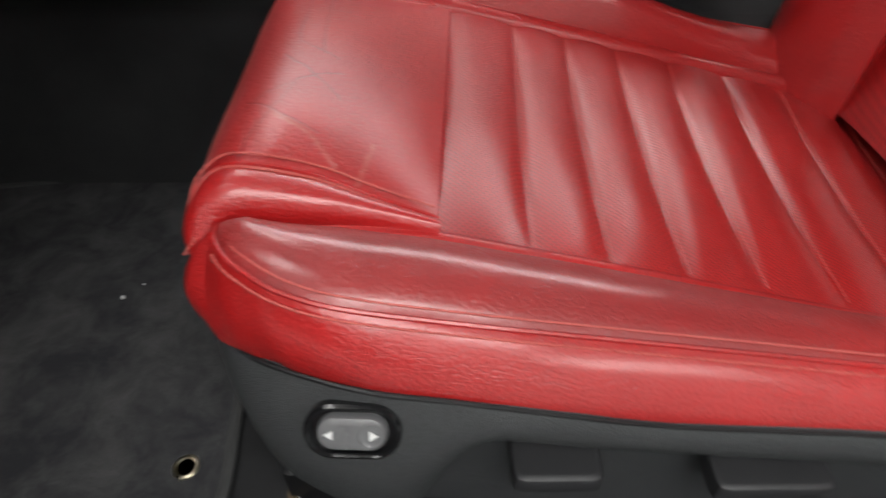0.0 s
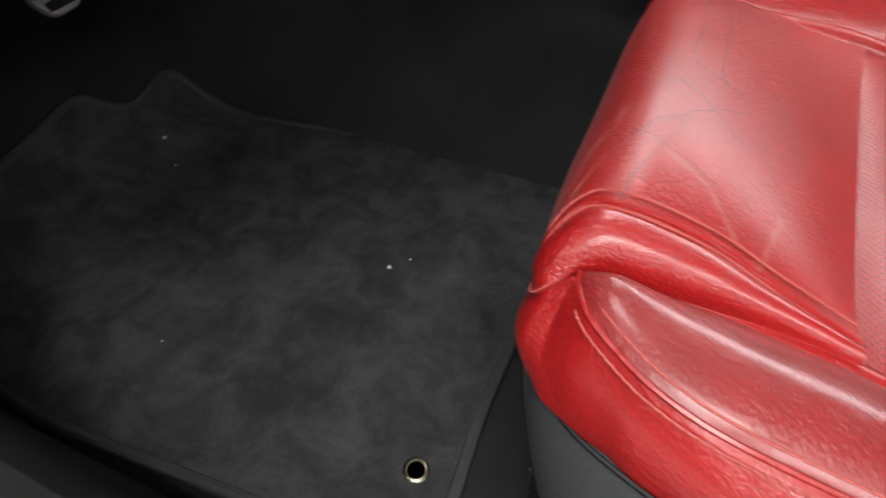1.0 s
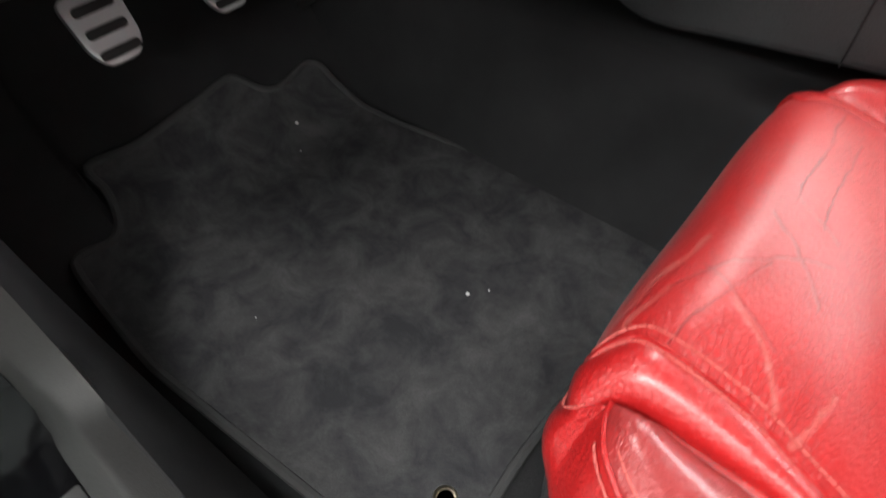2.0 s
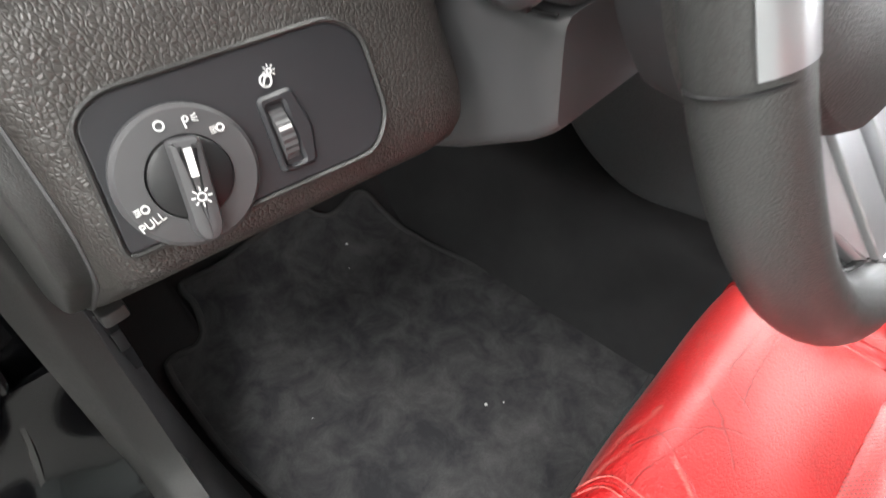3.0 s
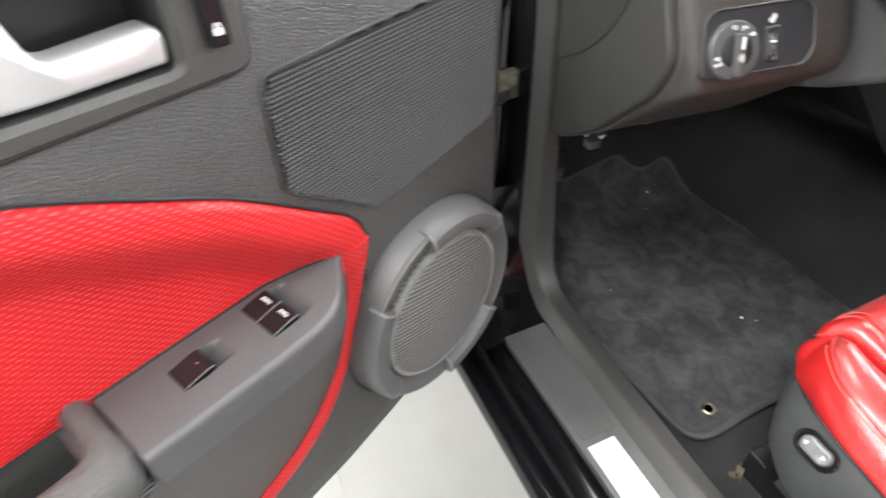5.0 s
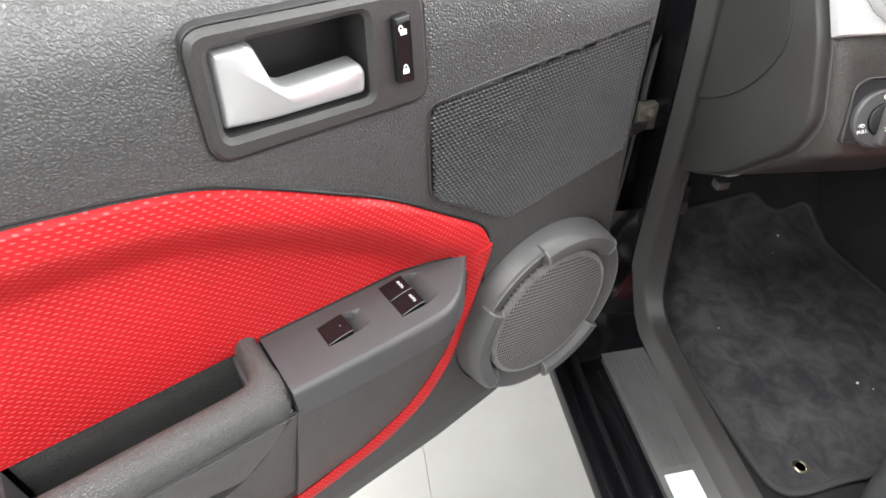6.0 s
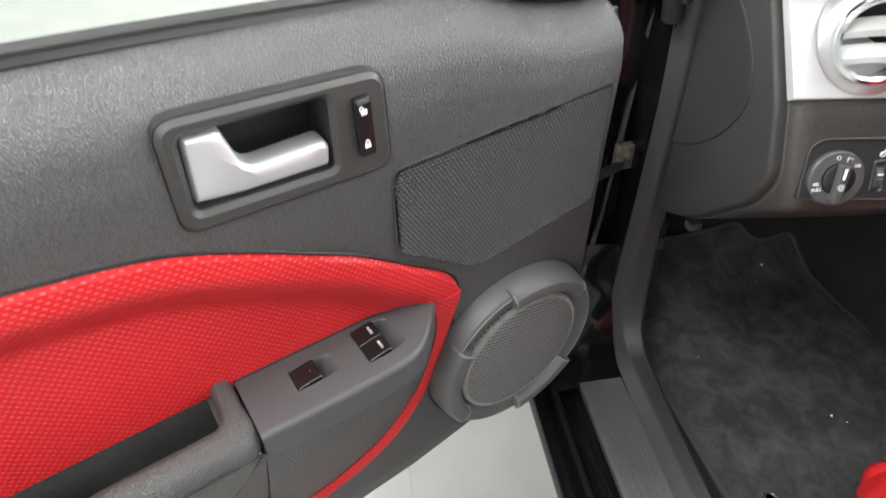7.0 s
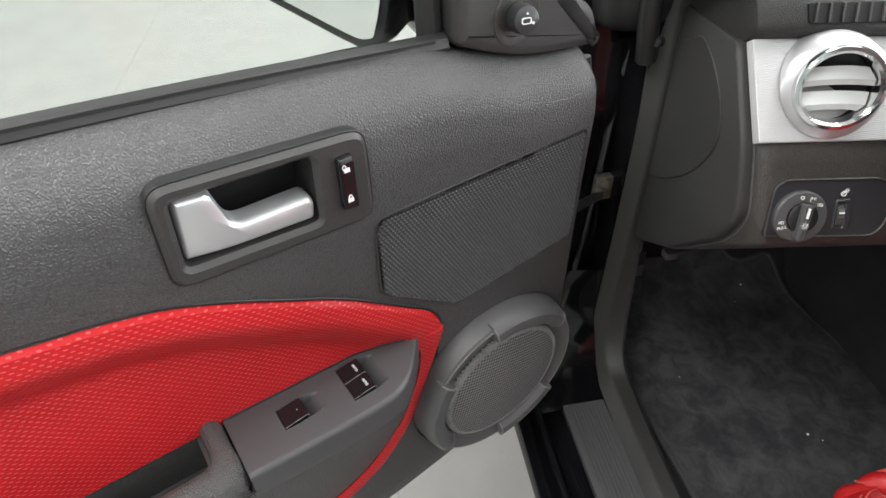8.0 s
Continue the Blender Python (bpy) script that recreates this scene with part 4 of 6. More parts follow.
Pt = ruled(TB, TT2, 80, 18, 0.009)
both("side_trim", Pt, 0.006, plastic_seat, "dark grey plastic seat base trim")
P = ruled([(0.03, 0.284, 0.36), (0.10, 0.284, 0.35), (0.25, 0.284, 0.34), (0.46, 0.284, 0.34)], [(0.05, 0.292, 0.47), (0.10, 0.294, 0.486), (0.25, 0.294, 0.476), (0.46, 0.290, 0.45)], 40, 8, -0.004)
both("inner_skirt", P, 0.006, plastic_seat)
part("release_lever", box((0.150, 0.258, 0.424), (0.210, 0.300, 0.440), 0.004), lever_black, seat, "black plastic recline lever")
part("trim_gap", tube([(x - 0.001, y - 0.0012, z - 0.0008) for x, y, z in catmull(TT, 120)], 0.0016, 6, smooth=False), black_plastic, seat)
part("height_lever", box((0.285, 0.256, 0.412), (0.365, 0.300, 0.428), 0.004), lever_black, seat, "black plastic height lever")
# seat rail and its cover strip
part("rail", box((-0.03, 0.31, 0.274), (0.5, 0.345, 0.33), 0.004), black_plastic, seat)
part("rail", box((-0.03, 0.745, 0.274), (0.5, 0.78, 0.33), 0.004), black_plastic, seat)
part("base_frame", box((0.0, 0.30, 0.33), (0.46, 0.785, 0.395), 0.01), black_plastic, seat)
# power switch, set square to the sloping trim
sw_c = A((0.0531, 0.2640, 0.4985))
swn = A((-0.05, -0.80, 0.60))
swn /= np.linalg.norm(swn)
swa = A((1, 0, -0.02))
swa -= swn * np.dot(swa, swn)
swa /= np.linalg.norm(swa)
swb = np.cross(swn, swa)
sw3 = lambda a, b, w: tuple(sw_c + swa * a + swb * b + swn * w)
stadium = lambda hw, hh: [(hw - hh + hh * math.cos(t), hh * math.sin(t)) for t in np.linspace(-math.pi / 2, math.pi / 2, 14)] + [(-hw + hh + hh * math.cos(t), hh * math.sin(t)) for t in np.linspace(math.pi / 2, 1.5 * math.pi, 14)]
part("switch_well", frame_ring(stadium(0.0285, 0.0165), stadium(0.0245, 0.0128), -0.012, 0.0022, sw3, 72, 0.002, -0.012), black_gloss, seat)
part("switch_floor", slab(stadium(0.026, 0.014), -0.012, -0.003, sw3, 0.0005), black_gloss, seat)
sw = part("seat_switch", slab(stadium(0.0205, 0.0105), -0.006, 0.0045, sw3, 0.004), switch_grey, seat, "smoked grey rocker switch with white arrows")
part("dimple", spin([(0.0075, 0.0046), (0.0068, 0.0052), (0.005, 0.0046), (0.001, 0.0040)], sw3(0.0115, 0, 0), tuple(swn), 24, False, True), switch_grey, sw)
for s in (-1, 1):
    part("arrow_mark", slab([(s * 0.0155, 0.0), (s * 0.0105, 0.0028), (s * 0.0105, -0.0028)][::s], 0.004, 0.0056, sw3, 0.0002), white_print, sw)
# backrest
bl = [(0.575, 0.43), (0.585, 0.56), (0.615, 0.72), (0.67, 0.92), (0.72, 1.10)]
for y0, y1 in ((0.275, 0.385), (2 * CY - 0.275, 2 * CY - 0.385)):
    P = coons([(x + 0.05, y0, z) for x, z in bl], [(x + 0.015, y1, z) for x, z in bl], [(0.625, y0, 0.43), (0.552, (y0 + y1) / 2, 0.43), (0.59, y1, 0.43)], [(0.77, y0, 1.10), (0.705, (y0 + y1) / 2, 1.11), (0.735, y1, 1.10)], 36, 14, 0, 0, 2)
    part("back_bolster", solid(P[:, ::-1] if y0 < CY else P, 0.06), leather_red, seat)
for k in range(6):
    a, b = k / 6, (k + 1) / 6
    f = lambda t, y: (0.595 + 0.15 * t, y, 0.43 + 0.67 * t)
    ys = (0.385, CY, 2 * CY - 0.385)
    P = coons([f(a, ys[0]), f(b, ys[0])], [f(a, ys[2]), f(b, ys[2])], [f(a, y) for y in ys], [f(b, y) for y in ys], 12, 20, -0.007, 0.0, 2)
    part("back_pleat", solid(P[:, ::-1], 0.05), leather_perf, seat)
P = coons([(0.68, 0.28, 0.42), (0.75, 0.28, 0.9), (0.82, 0.30, 1.10)], [(0.68, 2 * CY - 0.28, 0.42), (0.75, 2 * CY - 0.28, 0.9), (0.82, 2 * CY - 0.30, 1.10)], [(0.68, 0.28, 0.42), (0.68, 2 * CY - 0.28, 0.42)], [(0.82, 0.30, 1.10), (0.82, 2 * CY - 0.30, 1.10)], 20, 12, 0.02)
part("back_shell", solid(P, 0.03), black_plastic, seat)

# ---- dashboard ----
dash = thing("dashboard", "dark grey grained dashboard with a bright ribbed metal trim panel", "dashboard")
low_sec = [(-0.196, 0.866), (-0.1995, 0.892), (-0.2335, 0.968), (-0.243, 0.981), (-0.31, 1.05), (-0.80, 1.05), (-0.80, 0.72), (-0.44, 0.694), (-0.325, 0.752)]
cap_sec = [(-0.236, 0.848), (-0.2165, 0.896), (-0.246, 0.965), (-0.2535, 0.979), (-0.318, 1.072), (-0.80, 1.072), (-0.80, 0.72), (-0.42, 0.694), (-0.323, 0.755)]
rl = [0.018, 0.02, 0.012, 0.004, 0.01, 0.02, 0.02, 0.03, 0.03]
swept = lambda y: 0.1475 * (y - 0.28)


def sec_loop(s, y, k=0.0):
    """A cross-section of the dashboard, whose face sweeps back towards the door."""
    c = rounded(s, rl, 6)
    m = A((-0.36, 0.90))
    return [(x + swept(y), y, z) for x, z in m + (c - m) * (1 - k)]


def sec_mix(t, y, k=0.0):
    return sec_loop(A(cap_sec) * (1 - t) + A(low_sec) * t, y, k)


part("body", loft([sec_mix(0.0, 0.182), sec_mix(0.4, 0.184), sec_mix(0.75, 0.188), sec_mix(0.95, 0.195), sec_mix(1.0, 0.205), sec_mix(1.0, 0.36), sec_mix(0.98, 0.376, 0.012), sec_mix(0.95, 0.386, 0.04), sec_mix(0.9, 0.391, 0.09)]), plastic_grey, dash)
part("end_cap", loft([sec_mix(0.0, 0.183, 0.012), sec_mix(0.0, 0.176, 0.012), sec_mix(0.0, 0.171, 0.02), sec_mix(0.0, 0.169, 0.04)]), plastic_trim, dash, "smooth dark grey end cap")
# a paler tube draws the highlight and scuffs of the edge
part("edge_line", tube(sec_mix(0.1, 0.1825, -0.002), 0.0013, 6, closed=True, smooth=False), shroud_plastic, dash, "pale line for the dashboard edge's scuffs and highlight")
capo = catmull([(-0.440, 1.03), (-0.40, 1.05), (-0.362, 1.031), (-0.330, 1.00), (-0.315, 0.965), (-0.318, 0.935), (-0.344, 0.892), (-0.39, 0.85), (-0.45, 0.820), (-0.47, 0.83), (-0.47, 1.02)], 70, True)
part("fuse_cover", slab(capo, 0.172, 0.1665, lambda a, b, w: (a + 0.004, w, b), 0.0015), plastic_trim, dash, "smooth fuse box cover in the end cap")
part("cap_tab", box((-0.378, 0.185, 0.712), (-0.360, 0.205, 0.724), 0.002), plastic_trim, dash)
part("far_body", loft([[(x - swept(0.64), y, z) for x, _, z in sec_mix(1.0, 0.64)] for y in (0.64, 1.38)]), plastic_grey, dash)
part("knee_panel", loft([[(x, y, z) for x, z in rounded([(-0.30, 0.83), (-0.31, 0.98), (-0.8, 1.0), (-0.8, 0.75), (-0.42, 0.73)], 0.02, 4)] for y in (0.382, 0.645)]), black_plastic, dash)
pad = rounded([(-0.338, 1.074), (-0.326, 1.088), (-0.345, 1.115), (-0.42, 1.16), (-1.05, 1.15), (-1.05, 1.02), (-0.40, 1.02)], 0.016, 5)
part("upper_pad", loft([[(x + 0.031 + swept(min(y, 0.40)), y, z) for x, z in A((-0.5, 1.08)) + (pad - A((-0.5, 1.08))) * k] for y, k in ((0.174, 0.90), (0.178, 0.97), (0.190, 1.0), (0.40, 1.0), (0.8, 1.0), (1.38, 1.0))]), leather_black, dash, "black stitched leather-look dashboard pad")
stitches([(-0.319 + swept(min(y, 0.40)), y, 1.1185) for y in np.linspace(0.2, 0.7, 60)], plastic_trim, dash, lift=(0.0006, 0, 0.001))
dmv = A((-0.019, 0, 0.027)) / math.hypot(0.019, 0.027)
dmn = A((dmv[2], 0, -dmv[0]))
dm3 = lambda a, b, w: tuple(A((-0.3045 + swept(a), a, 1.1015)) + dmv * b + dmn * w)
part("demister_grille", slab(rounded([(0.228, -0.010), (0.46, -0.010), (0.46, 0.012), (0.228, 0.012)], 0.004, 4), -0.004, 0.0012, dm3, 0.0006), black_plastic, dash)
for k in range(16):
    y = 0.232 + k * 0.0142
    part("demister_bar", slab([(y, -0.009), (y + 0.0028, -0.009), (y + 0.0068, 0.011), (y + 0.0040, 0.011)], 0.0, 0.0030, dm3, 0.0006), plastic_trim, dash)
d0 = A((-0.2420, 0, 0.981))
dv = A((-0.309, 0, 1.073)) - d0
dl = np.linalg.norm(dv)
dn = A((dv[2], 0, -dv[0])) / dl
dv /= dl
silv = lambda a, b, w: tuple(d0 + dv * b + dn * w + A((swept(min(a, 0.40)), a, 0)))
part("trim_panel", slab(rounded([(0.178, 0.001), (0.388, 0.001), (0.388, dl), (0.178, dl)], 0.002, 3), -0.006, 0.005, silv, 0.0015), ribbed_alu, dash, "bright ribbed aluminium trim panel")
part("trim_panel", slab(rounded([(0.66, 0.001), (1.37, 0.001), (1.37, dl), (0.66, dl)], 0.002, 3), -0.006, 0.005, silv, 0.0015), ribbed_alu, dash)
part("instrument_hood", loft([[(x, y, z) for x, z in rounded([(-0.30, 1.02), (-0.30, 1.10), (-0.34, 1.17), (-0.6, 1.16), (-0.6, 1.0)], 0.02, 4)] for y in (0.388, 0.40, 0.63, 0.642)]), leather_black, dash)
# round air vent
vc = A(silv(0.262, 0.066, 0.0))
va = dn + A((0, -0.45, 0)) - dv * 0.36
va /= np.linalg.norm(va)
ring_at = lambda r, h, turn: [vc + va * h + r * (math.cos(q) * e1 + math.sin(q) * e2) for e1, e2 in [(lambda ax: (lambda e: (e, np.cross(ax, e)))(np.cross(A((0, 0, 1)), ax) / np.linalg.norm(np.cross(A((0, 0, 1)), ax))))((dn * (1 - turn) + va * turn) / np.linalg.norm(dn * (1 - turn) + va * turn))] for q in np.linspace(0, 2 * math.pi, 64, endpoint=False)]
vent = part("air_vent", loft([ring_at(0.0598, 0.001, 0.0), ring_at(0.0592, 0.008, 0.15), ring_at(0.0565, 0.018, 0.45), ring_at(0.0515, 0.027, 0.8), ring_at(0.0445, 0.031, 1.0)], False, False), silver_satin, dash, "satin silver vent bezel")
part("vent_ring", spin([(0.0440, 0.0260), (0.0452, 0.0340), (0.0430, 0.0395), (0.0392, 0.0405), (0.0362, 0.0372), (0.0356, 0.0200)], vc, va, 64), chrome, vent, "polished chrome ring")
part("vent_throat", spin([(0.0364, 0.0225), (0.0353, 0.0068), (0.0011, 0.0068)], vc, va, 48, False, True), black_plastic, vent)
vb = np.cross(va, A((0, 1, 0)))
vb /= np.linalg.norm(vb)
if vb[2] < 0:
    vb = -vb
vy = np.cross(vb, va)
for off in (0.0190, -0.0070):
    rows = []
    for dz, dw in ((0, 0.020), (-0.012, 0.030), (-0.0185, 0.027), (-0.0195, 0.020), (-0.009, 0.018)):
        hw = math.sqrt(max(1e-6, 0.0348 ** 2 - (off + dz) ** 2))
        rows.append([vc + vy * c * hw + vb * (off + dz + 0.003 * (1 - c * c)) + va * (dw + 0.0045 - 0.005 * c * c) for c in np.linspace(-1, 1, 24)])
    part("vent_slat", loft(rows + [rows[0]], False, False, False), vent_white, vent, "pale grey louvre blade")
# switch panel
s0 = A((-0.2130, 0.2294, 0.9062))
sn = A((1.0, -0.1475, 0.4445)) / np.linalg.norm((1.0, -0.1475, 0.4445))
sy = A((0.1475, 1, 0))
sy -= sn * np.dot(sy, sn)
sy /= np.linalg.norm(sy)
su = np.cross(sn, sy)
face = lambda a, b, w: tuple(s0 + sy * a + su * b + sn * w)
po = rounded([(-0.030, 0.034), (-0.017, 0.041), (0.088, 0.041), (0.101, 0.031), (0.102, -0.010), (0.090, -0.0245), (-0.035, -0.0225)], [0.008, 0.01, 0.012, 0.01, 0.014, 0.012, 0.003], 6)
part("panel_rim", frame_ring(offset2(po, 0.0024), po, -0.02, 0.003, face, 120, 0.0012, -0.004), plastic_trim, dash)
panel = part("switch_panel", slab(po, -0.02, 0.0012, face, 0.001), panel_black, dash, "matt black light switch panel")
part("knob_dial", spin([(0.0305, -0.002), (0.0305, 0.006), (0.0285, 0.0085), (0.0180, 0.0095), (0.0175, 0.004)], face(0, 0, 0), sn, 64), shroud_plastic, panel, "round black headlamp dial with white symbols")
kn = part("knob_cap", spin([(0.0172, 0.004), (0.0172, 0.0115), (0.0155, 0.0128), (0.001, 0.013)], face(0, 0, 0), sn, 48, False, True), black_plastic, panel)
grip = rounded([(-0.0068, 0.017), (0.0068, 0.017), (0.0062, -0.022), (0.003, -0.0275), (-0.003, -0.0275), (-0.0062, -0.022)], 0.003, 4)
tilt = math.radians(8)
gripf = lambda a, b, w: face(a * math.cos(tilt) + b * math.sin(tilt), -a * math.sin(tilt) + b * math.cos(tilt), w)
part("knob_grip", slab(grip, 0.008, 0.0185, gripf, 0.0035), shroud_plastic, kn)
part("pointer_mark", slab([(-0.0016, 0.013), (0.0016, 0.013), (0.0016, 0.001), (-0.0016, 0.001)], 0.0175, 0.0188, gripf, 0.0001), white_print, kn)


def ring_mark(c, r, w, t, f, parent, name="symbol"):
    out = [(c[0] + r * math.cos(q), c[1] + r * math.sin(q)) for q in np.linspace(0, 2 * math.pi, 18, endpoint=False)]
    inn = [(c[0] + (r - t) * math.cos(q), c[1] + (r - t) * math.sin(q)) for q in np.linspace(0, 2 * math.pi, 18, endpoint=False)]
    return frame_ring(out, inn, w - 0.001, w, f, 18, 0.00005)


def bar_mark(c, hw, hh, ang, w, f):
    o = [(c[0] + x * math.cos(ang) - y * math.sin(ang), c[1] + x * math.sin(ang) + y * math.cos(ang)) for x, y in ((-hw, -hh), (hw, -hh), (hw, hh), (-hw, hh))]
    return slab(o, w - 0.0008, w, f, 0.00005)


part("lamp_symbol", join(ring_mark((0, -0.0075), 0.0020, 0.0190, 0.0006, gripf, kn), *[bar_mark((0.0034 * math.cos(q), -0.0075 + 0.0034 * math.sin(q)), 0.0009, 0.0003, q, 0.0190, gripf) for q in np.linspace(0, 2 * math.pi, 8, endpoint=False)]), white_print, kn)
dialp = lambda deg, r=0.0235: (r * math.cos(math.radians(deg)), r * math.sin(math.radians(deg)))
part("off_symbol", ring_mark(dialp(97), 0.0022, 0.0101, 0.0006, face, panel), white_print, panel)
c = dialp(68)
part("park_symbol", join(ring_mark((c[0] - 0.001, c[1] + 0.0007), 0.0013, 0.0101, 0.0005, face, panel), bar_mark((c[0] - 0.0021, c[1] - 0.0008), 0.0003, 0.0022, 0, 0.0101, face), *[bar_mark((c[0] + 0.0025, c[1] + k * 0.0012), 0.0012, 0.0002, 0.3 * k, 0.0101, face) for k in (-1, 0, 1)]), white_print, panel)
c = dialp(38)
part("beam_symbol", join(ring_mark((c[0] + 0.001, c[1]), 0.0018, 0.0101, 0.0006, face, panel), *[bar_mark((c[0] - 0.0022, c[1] + k * 0.0011), 0.0012, 0.0002, 0, 0.0101, face) for k in (-1, 0, 1)]), white_print, panel)
c = dialp(193)
part("fog_symbol", join(ring_mark((c[0] + 0.001, c[1]), 0.0018, 0.0101, 0.0006, face, panel), *[bar_mark((c[0] - 0.0022, c[1] + k * 0.0011), 0.0012, 0.0002, 0.2, 0.0101, face) for k in (-1, 0, 1)]), white_print, panel)


def letters(text, size, place, ax, ay, az, material, parent, name, depth=0.0003):
    """Raised lettering in the built-in font, its middle at place."""
    cu = bpy.data.curves.new("lettering", "FONT")
    cu.body, cu.size, cu.align_x, cu.align_y, cu.extrude = text, size, "CENTER", "CENTER", depth
    tmp = new("lettering", cu)
    bpy.context.view_layer.update()
    me = bpy.data.meshes.new_from_object(tmp.evaluated_get(bpy.context.evaluated_depsgraph_get()))
    bpy.data.objects.remove(tmp)
    me.transform(Matrix(((ax[0], ay[0], az[0], place[0]), (ax[1], ay[1], az[1], place[1]), (ax[2], ay[2], az[2], place[2]), (0, 0, 0, 1))))
    me.materials.clear()
    me.materials.append(material)
    ob = new(name, me)
    ob.parent = parent
    return ob


rot = math.radians(12)
letters("PULL", 0.0052, face(*dialp(208, 0.0245), 0.0098), sy * math.cos(rot) - su * math.sin(rot) * -1, su * math.cos(rot) - sy * math.sin(rot), sn, white_print, panel, "pull_lettering")
# dimmer wheel
wl = rounded([(0.0405, 0.019), (0.058, 0.0195), (0.062, 0.0), (0.058, -0.0175), (0.0395, -0.0165)], 0.003, 4)
wi = rounded([(0.0435, 0.0145), (0.0520, 0.0145), (0.0520, -0.0145), (0.0435, -0.0145)], 0.001, 3)
part("dimmer_frame", frame_ring(wl, wi, -0.004, 0.004, face, 64, 0.0015, -0.008), panel_black, panel)
part("dimmer_well", slab(offset2(wi, 0.001), -0.012, -0.008, face, 0.0005), black_plastic, panel)
wc = A(face(0.04775, 0, -0.010))
part("dimmer_wheel", loft([[wc + sy * a + (su * math.sin(q) + sn * math.cos(q)) * r * (1 if k % 2 else 0.955) for k, q in enumerate(np.linspace(0, 2 * math.pi, 56, endpoint=False))] for a, r in ((-0.0038, 0.0155), (-0.0034, 0.0165), (0.0034, 0.0165), (0.0038, 0.0155))]), shroud_plastic, panel, "knurled dimmer wheel")
part("dimmer_mark", slab([(0.0446, 0.0042), (0.0508, 0.0042), (0.0508, 0.0026), (0.0446, 0.0026)], 0.004, 0.0064, face, 0.0001), white_print, panel)
part("gauge_symbol", join(ring_mark((0.0485, 0.0250), 0.0030, 0.0024, 0.0006, face, panel), ring_mark((0.0515, 0.0285), 0.0013, 0.0024, 0.0005, face, panel), bar_mark((0.0480, 0.0255), 0.0020, 0.0003, 1.0, 0.0024, face), *[bar_mark((0.0515 + 0.0024 * math.cos(q), 0.0285 + 0.0024 * math.sin(q)), 0.0006, 0.0002, q, 0.0024, face) for q in np.linspace(0, 2 * math.pi, 8, endpoint=False)]), white_print, panel)

# ---- steering column and wheel ----
col = thing("steering_column", "black plastic steering column shroud with a stalk", "steering column")
sh = lambda x, k, zb_: [(x, y, z) for y, z in rounded([(0.51 - 0.104 * k, 0.936), (0.51 + 0.104 * k, 0.936), (0.51 + 0.096 * k, zb_ - 0.014), (0.51 - 0.096 * k, zb_ - 0.014)], 0.012, 4)]
part("lower_shroud", loft([sh(-0.30, 1.06, 0.80), sh(-0.215, 1.0, 0.832), sh(-0.16, 0.99, 0.862), sh(-0.147, 0.985, 0.872), sh(-0.142, 0.96, 0.878)]), shroud_plastic, col)
uh = lambda x, k, zt_: [(x, y, z) for y, z in rounded([(0.51 - 0.106 * k, 0.937), (0.51 + 0.106 * k, 0.937), (0.51 + 0.10 * k, zt_), (0.51 - 0.10 * k, zt_)], 0.02, 4)]
part("upper_shroud", loft([uh(-0.30, 1.0, 1.05), uh(-0.17, 1.0, 1.035), uh(-0.149, 0.985, 1.02), uh(-0.144, 0.96, 1.01)]), shroud_plastic, col)
part("shroud_seam", tube([(-0.30, 0.3993, 0.9365), (-0.215, 0.4055, 0.9365), (-0.16, 0.4065, 0.9365), (-0.146, 0.4085, 0.9365)], 0.0013, 6, 20), black_plastic, col)
part("stalk_boot", spin([(0.021, 0.0), (0.020, 0.008), (0.014, 0.014), (0.001, 0.015)], (-0.165, 0.398, 0.960), (0.05, -1, 0.1), 28, True, True), shroud_plastic, col)
part("stalk_slot", box((-0.195, 0.389, 0.942), (-0.152, 0.394, 1.0), 0.002), black_plastic, col)
stk = part("stalk", tube([(-0.166, 0.395, 0.961), (-0.164, 0.375, 0.965), (-0.160, 0.357, 0.979), (-0.156, 0.339, 0.995), (-0.153, 0.324, 1.006), (-0.151, 0.312, 1.013)], [0.006, 0.009, 0.015, 0.020, 0.022, 0.021], 20, 30, flat=0.45), lever_black, col, "black turn signal stalk")
part("stalk_end", tube([(-0.1512, 0.313, 1.0125), (-0.1502, 0.308, 1.0155), (-0.1496, 0.305, 1.0173), (-0.1492, 0.303, 1.0183)], [0.0216, 0.0205, 0.016, 0.004], 20, 10, flat=0.45), lever_black, stk)
part("stalk_symbol", box((-0.1475, 0.338, 1.0005), (-0.1445, 0.343, 1.004), 0.0005), white_print, stk)
wa = 0.41
WM = Matrix(((0, -math.sin(wa), math.cos(wa), -0.033), (1, 0, 0, 0.505), (0, math.cos(wa), math.sin(wa), 0.974), (0, 0, 0, 1)))
wheel = thing("steering_wheel", "black leather steering wheel with satin silver spokes", "steering wheel", WM)
R0, r0 = 0.1725, 0.0185
arc = lambda a0, a1, n, R=R0, w=0.0: [(R * math.cos(q), R * math.sin(q), w) for q in np.linspace(math.radians(a0), math.radians(a1), n)]
part("rim", tube(arc(0, 360, 97)[:-1], r0, 22, closed=True, smooth=False, flat=0.92), wheel_leather, wheel, "worn black leather rim")
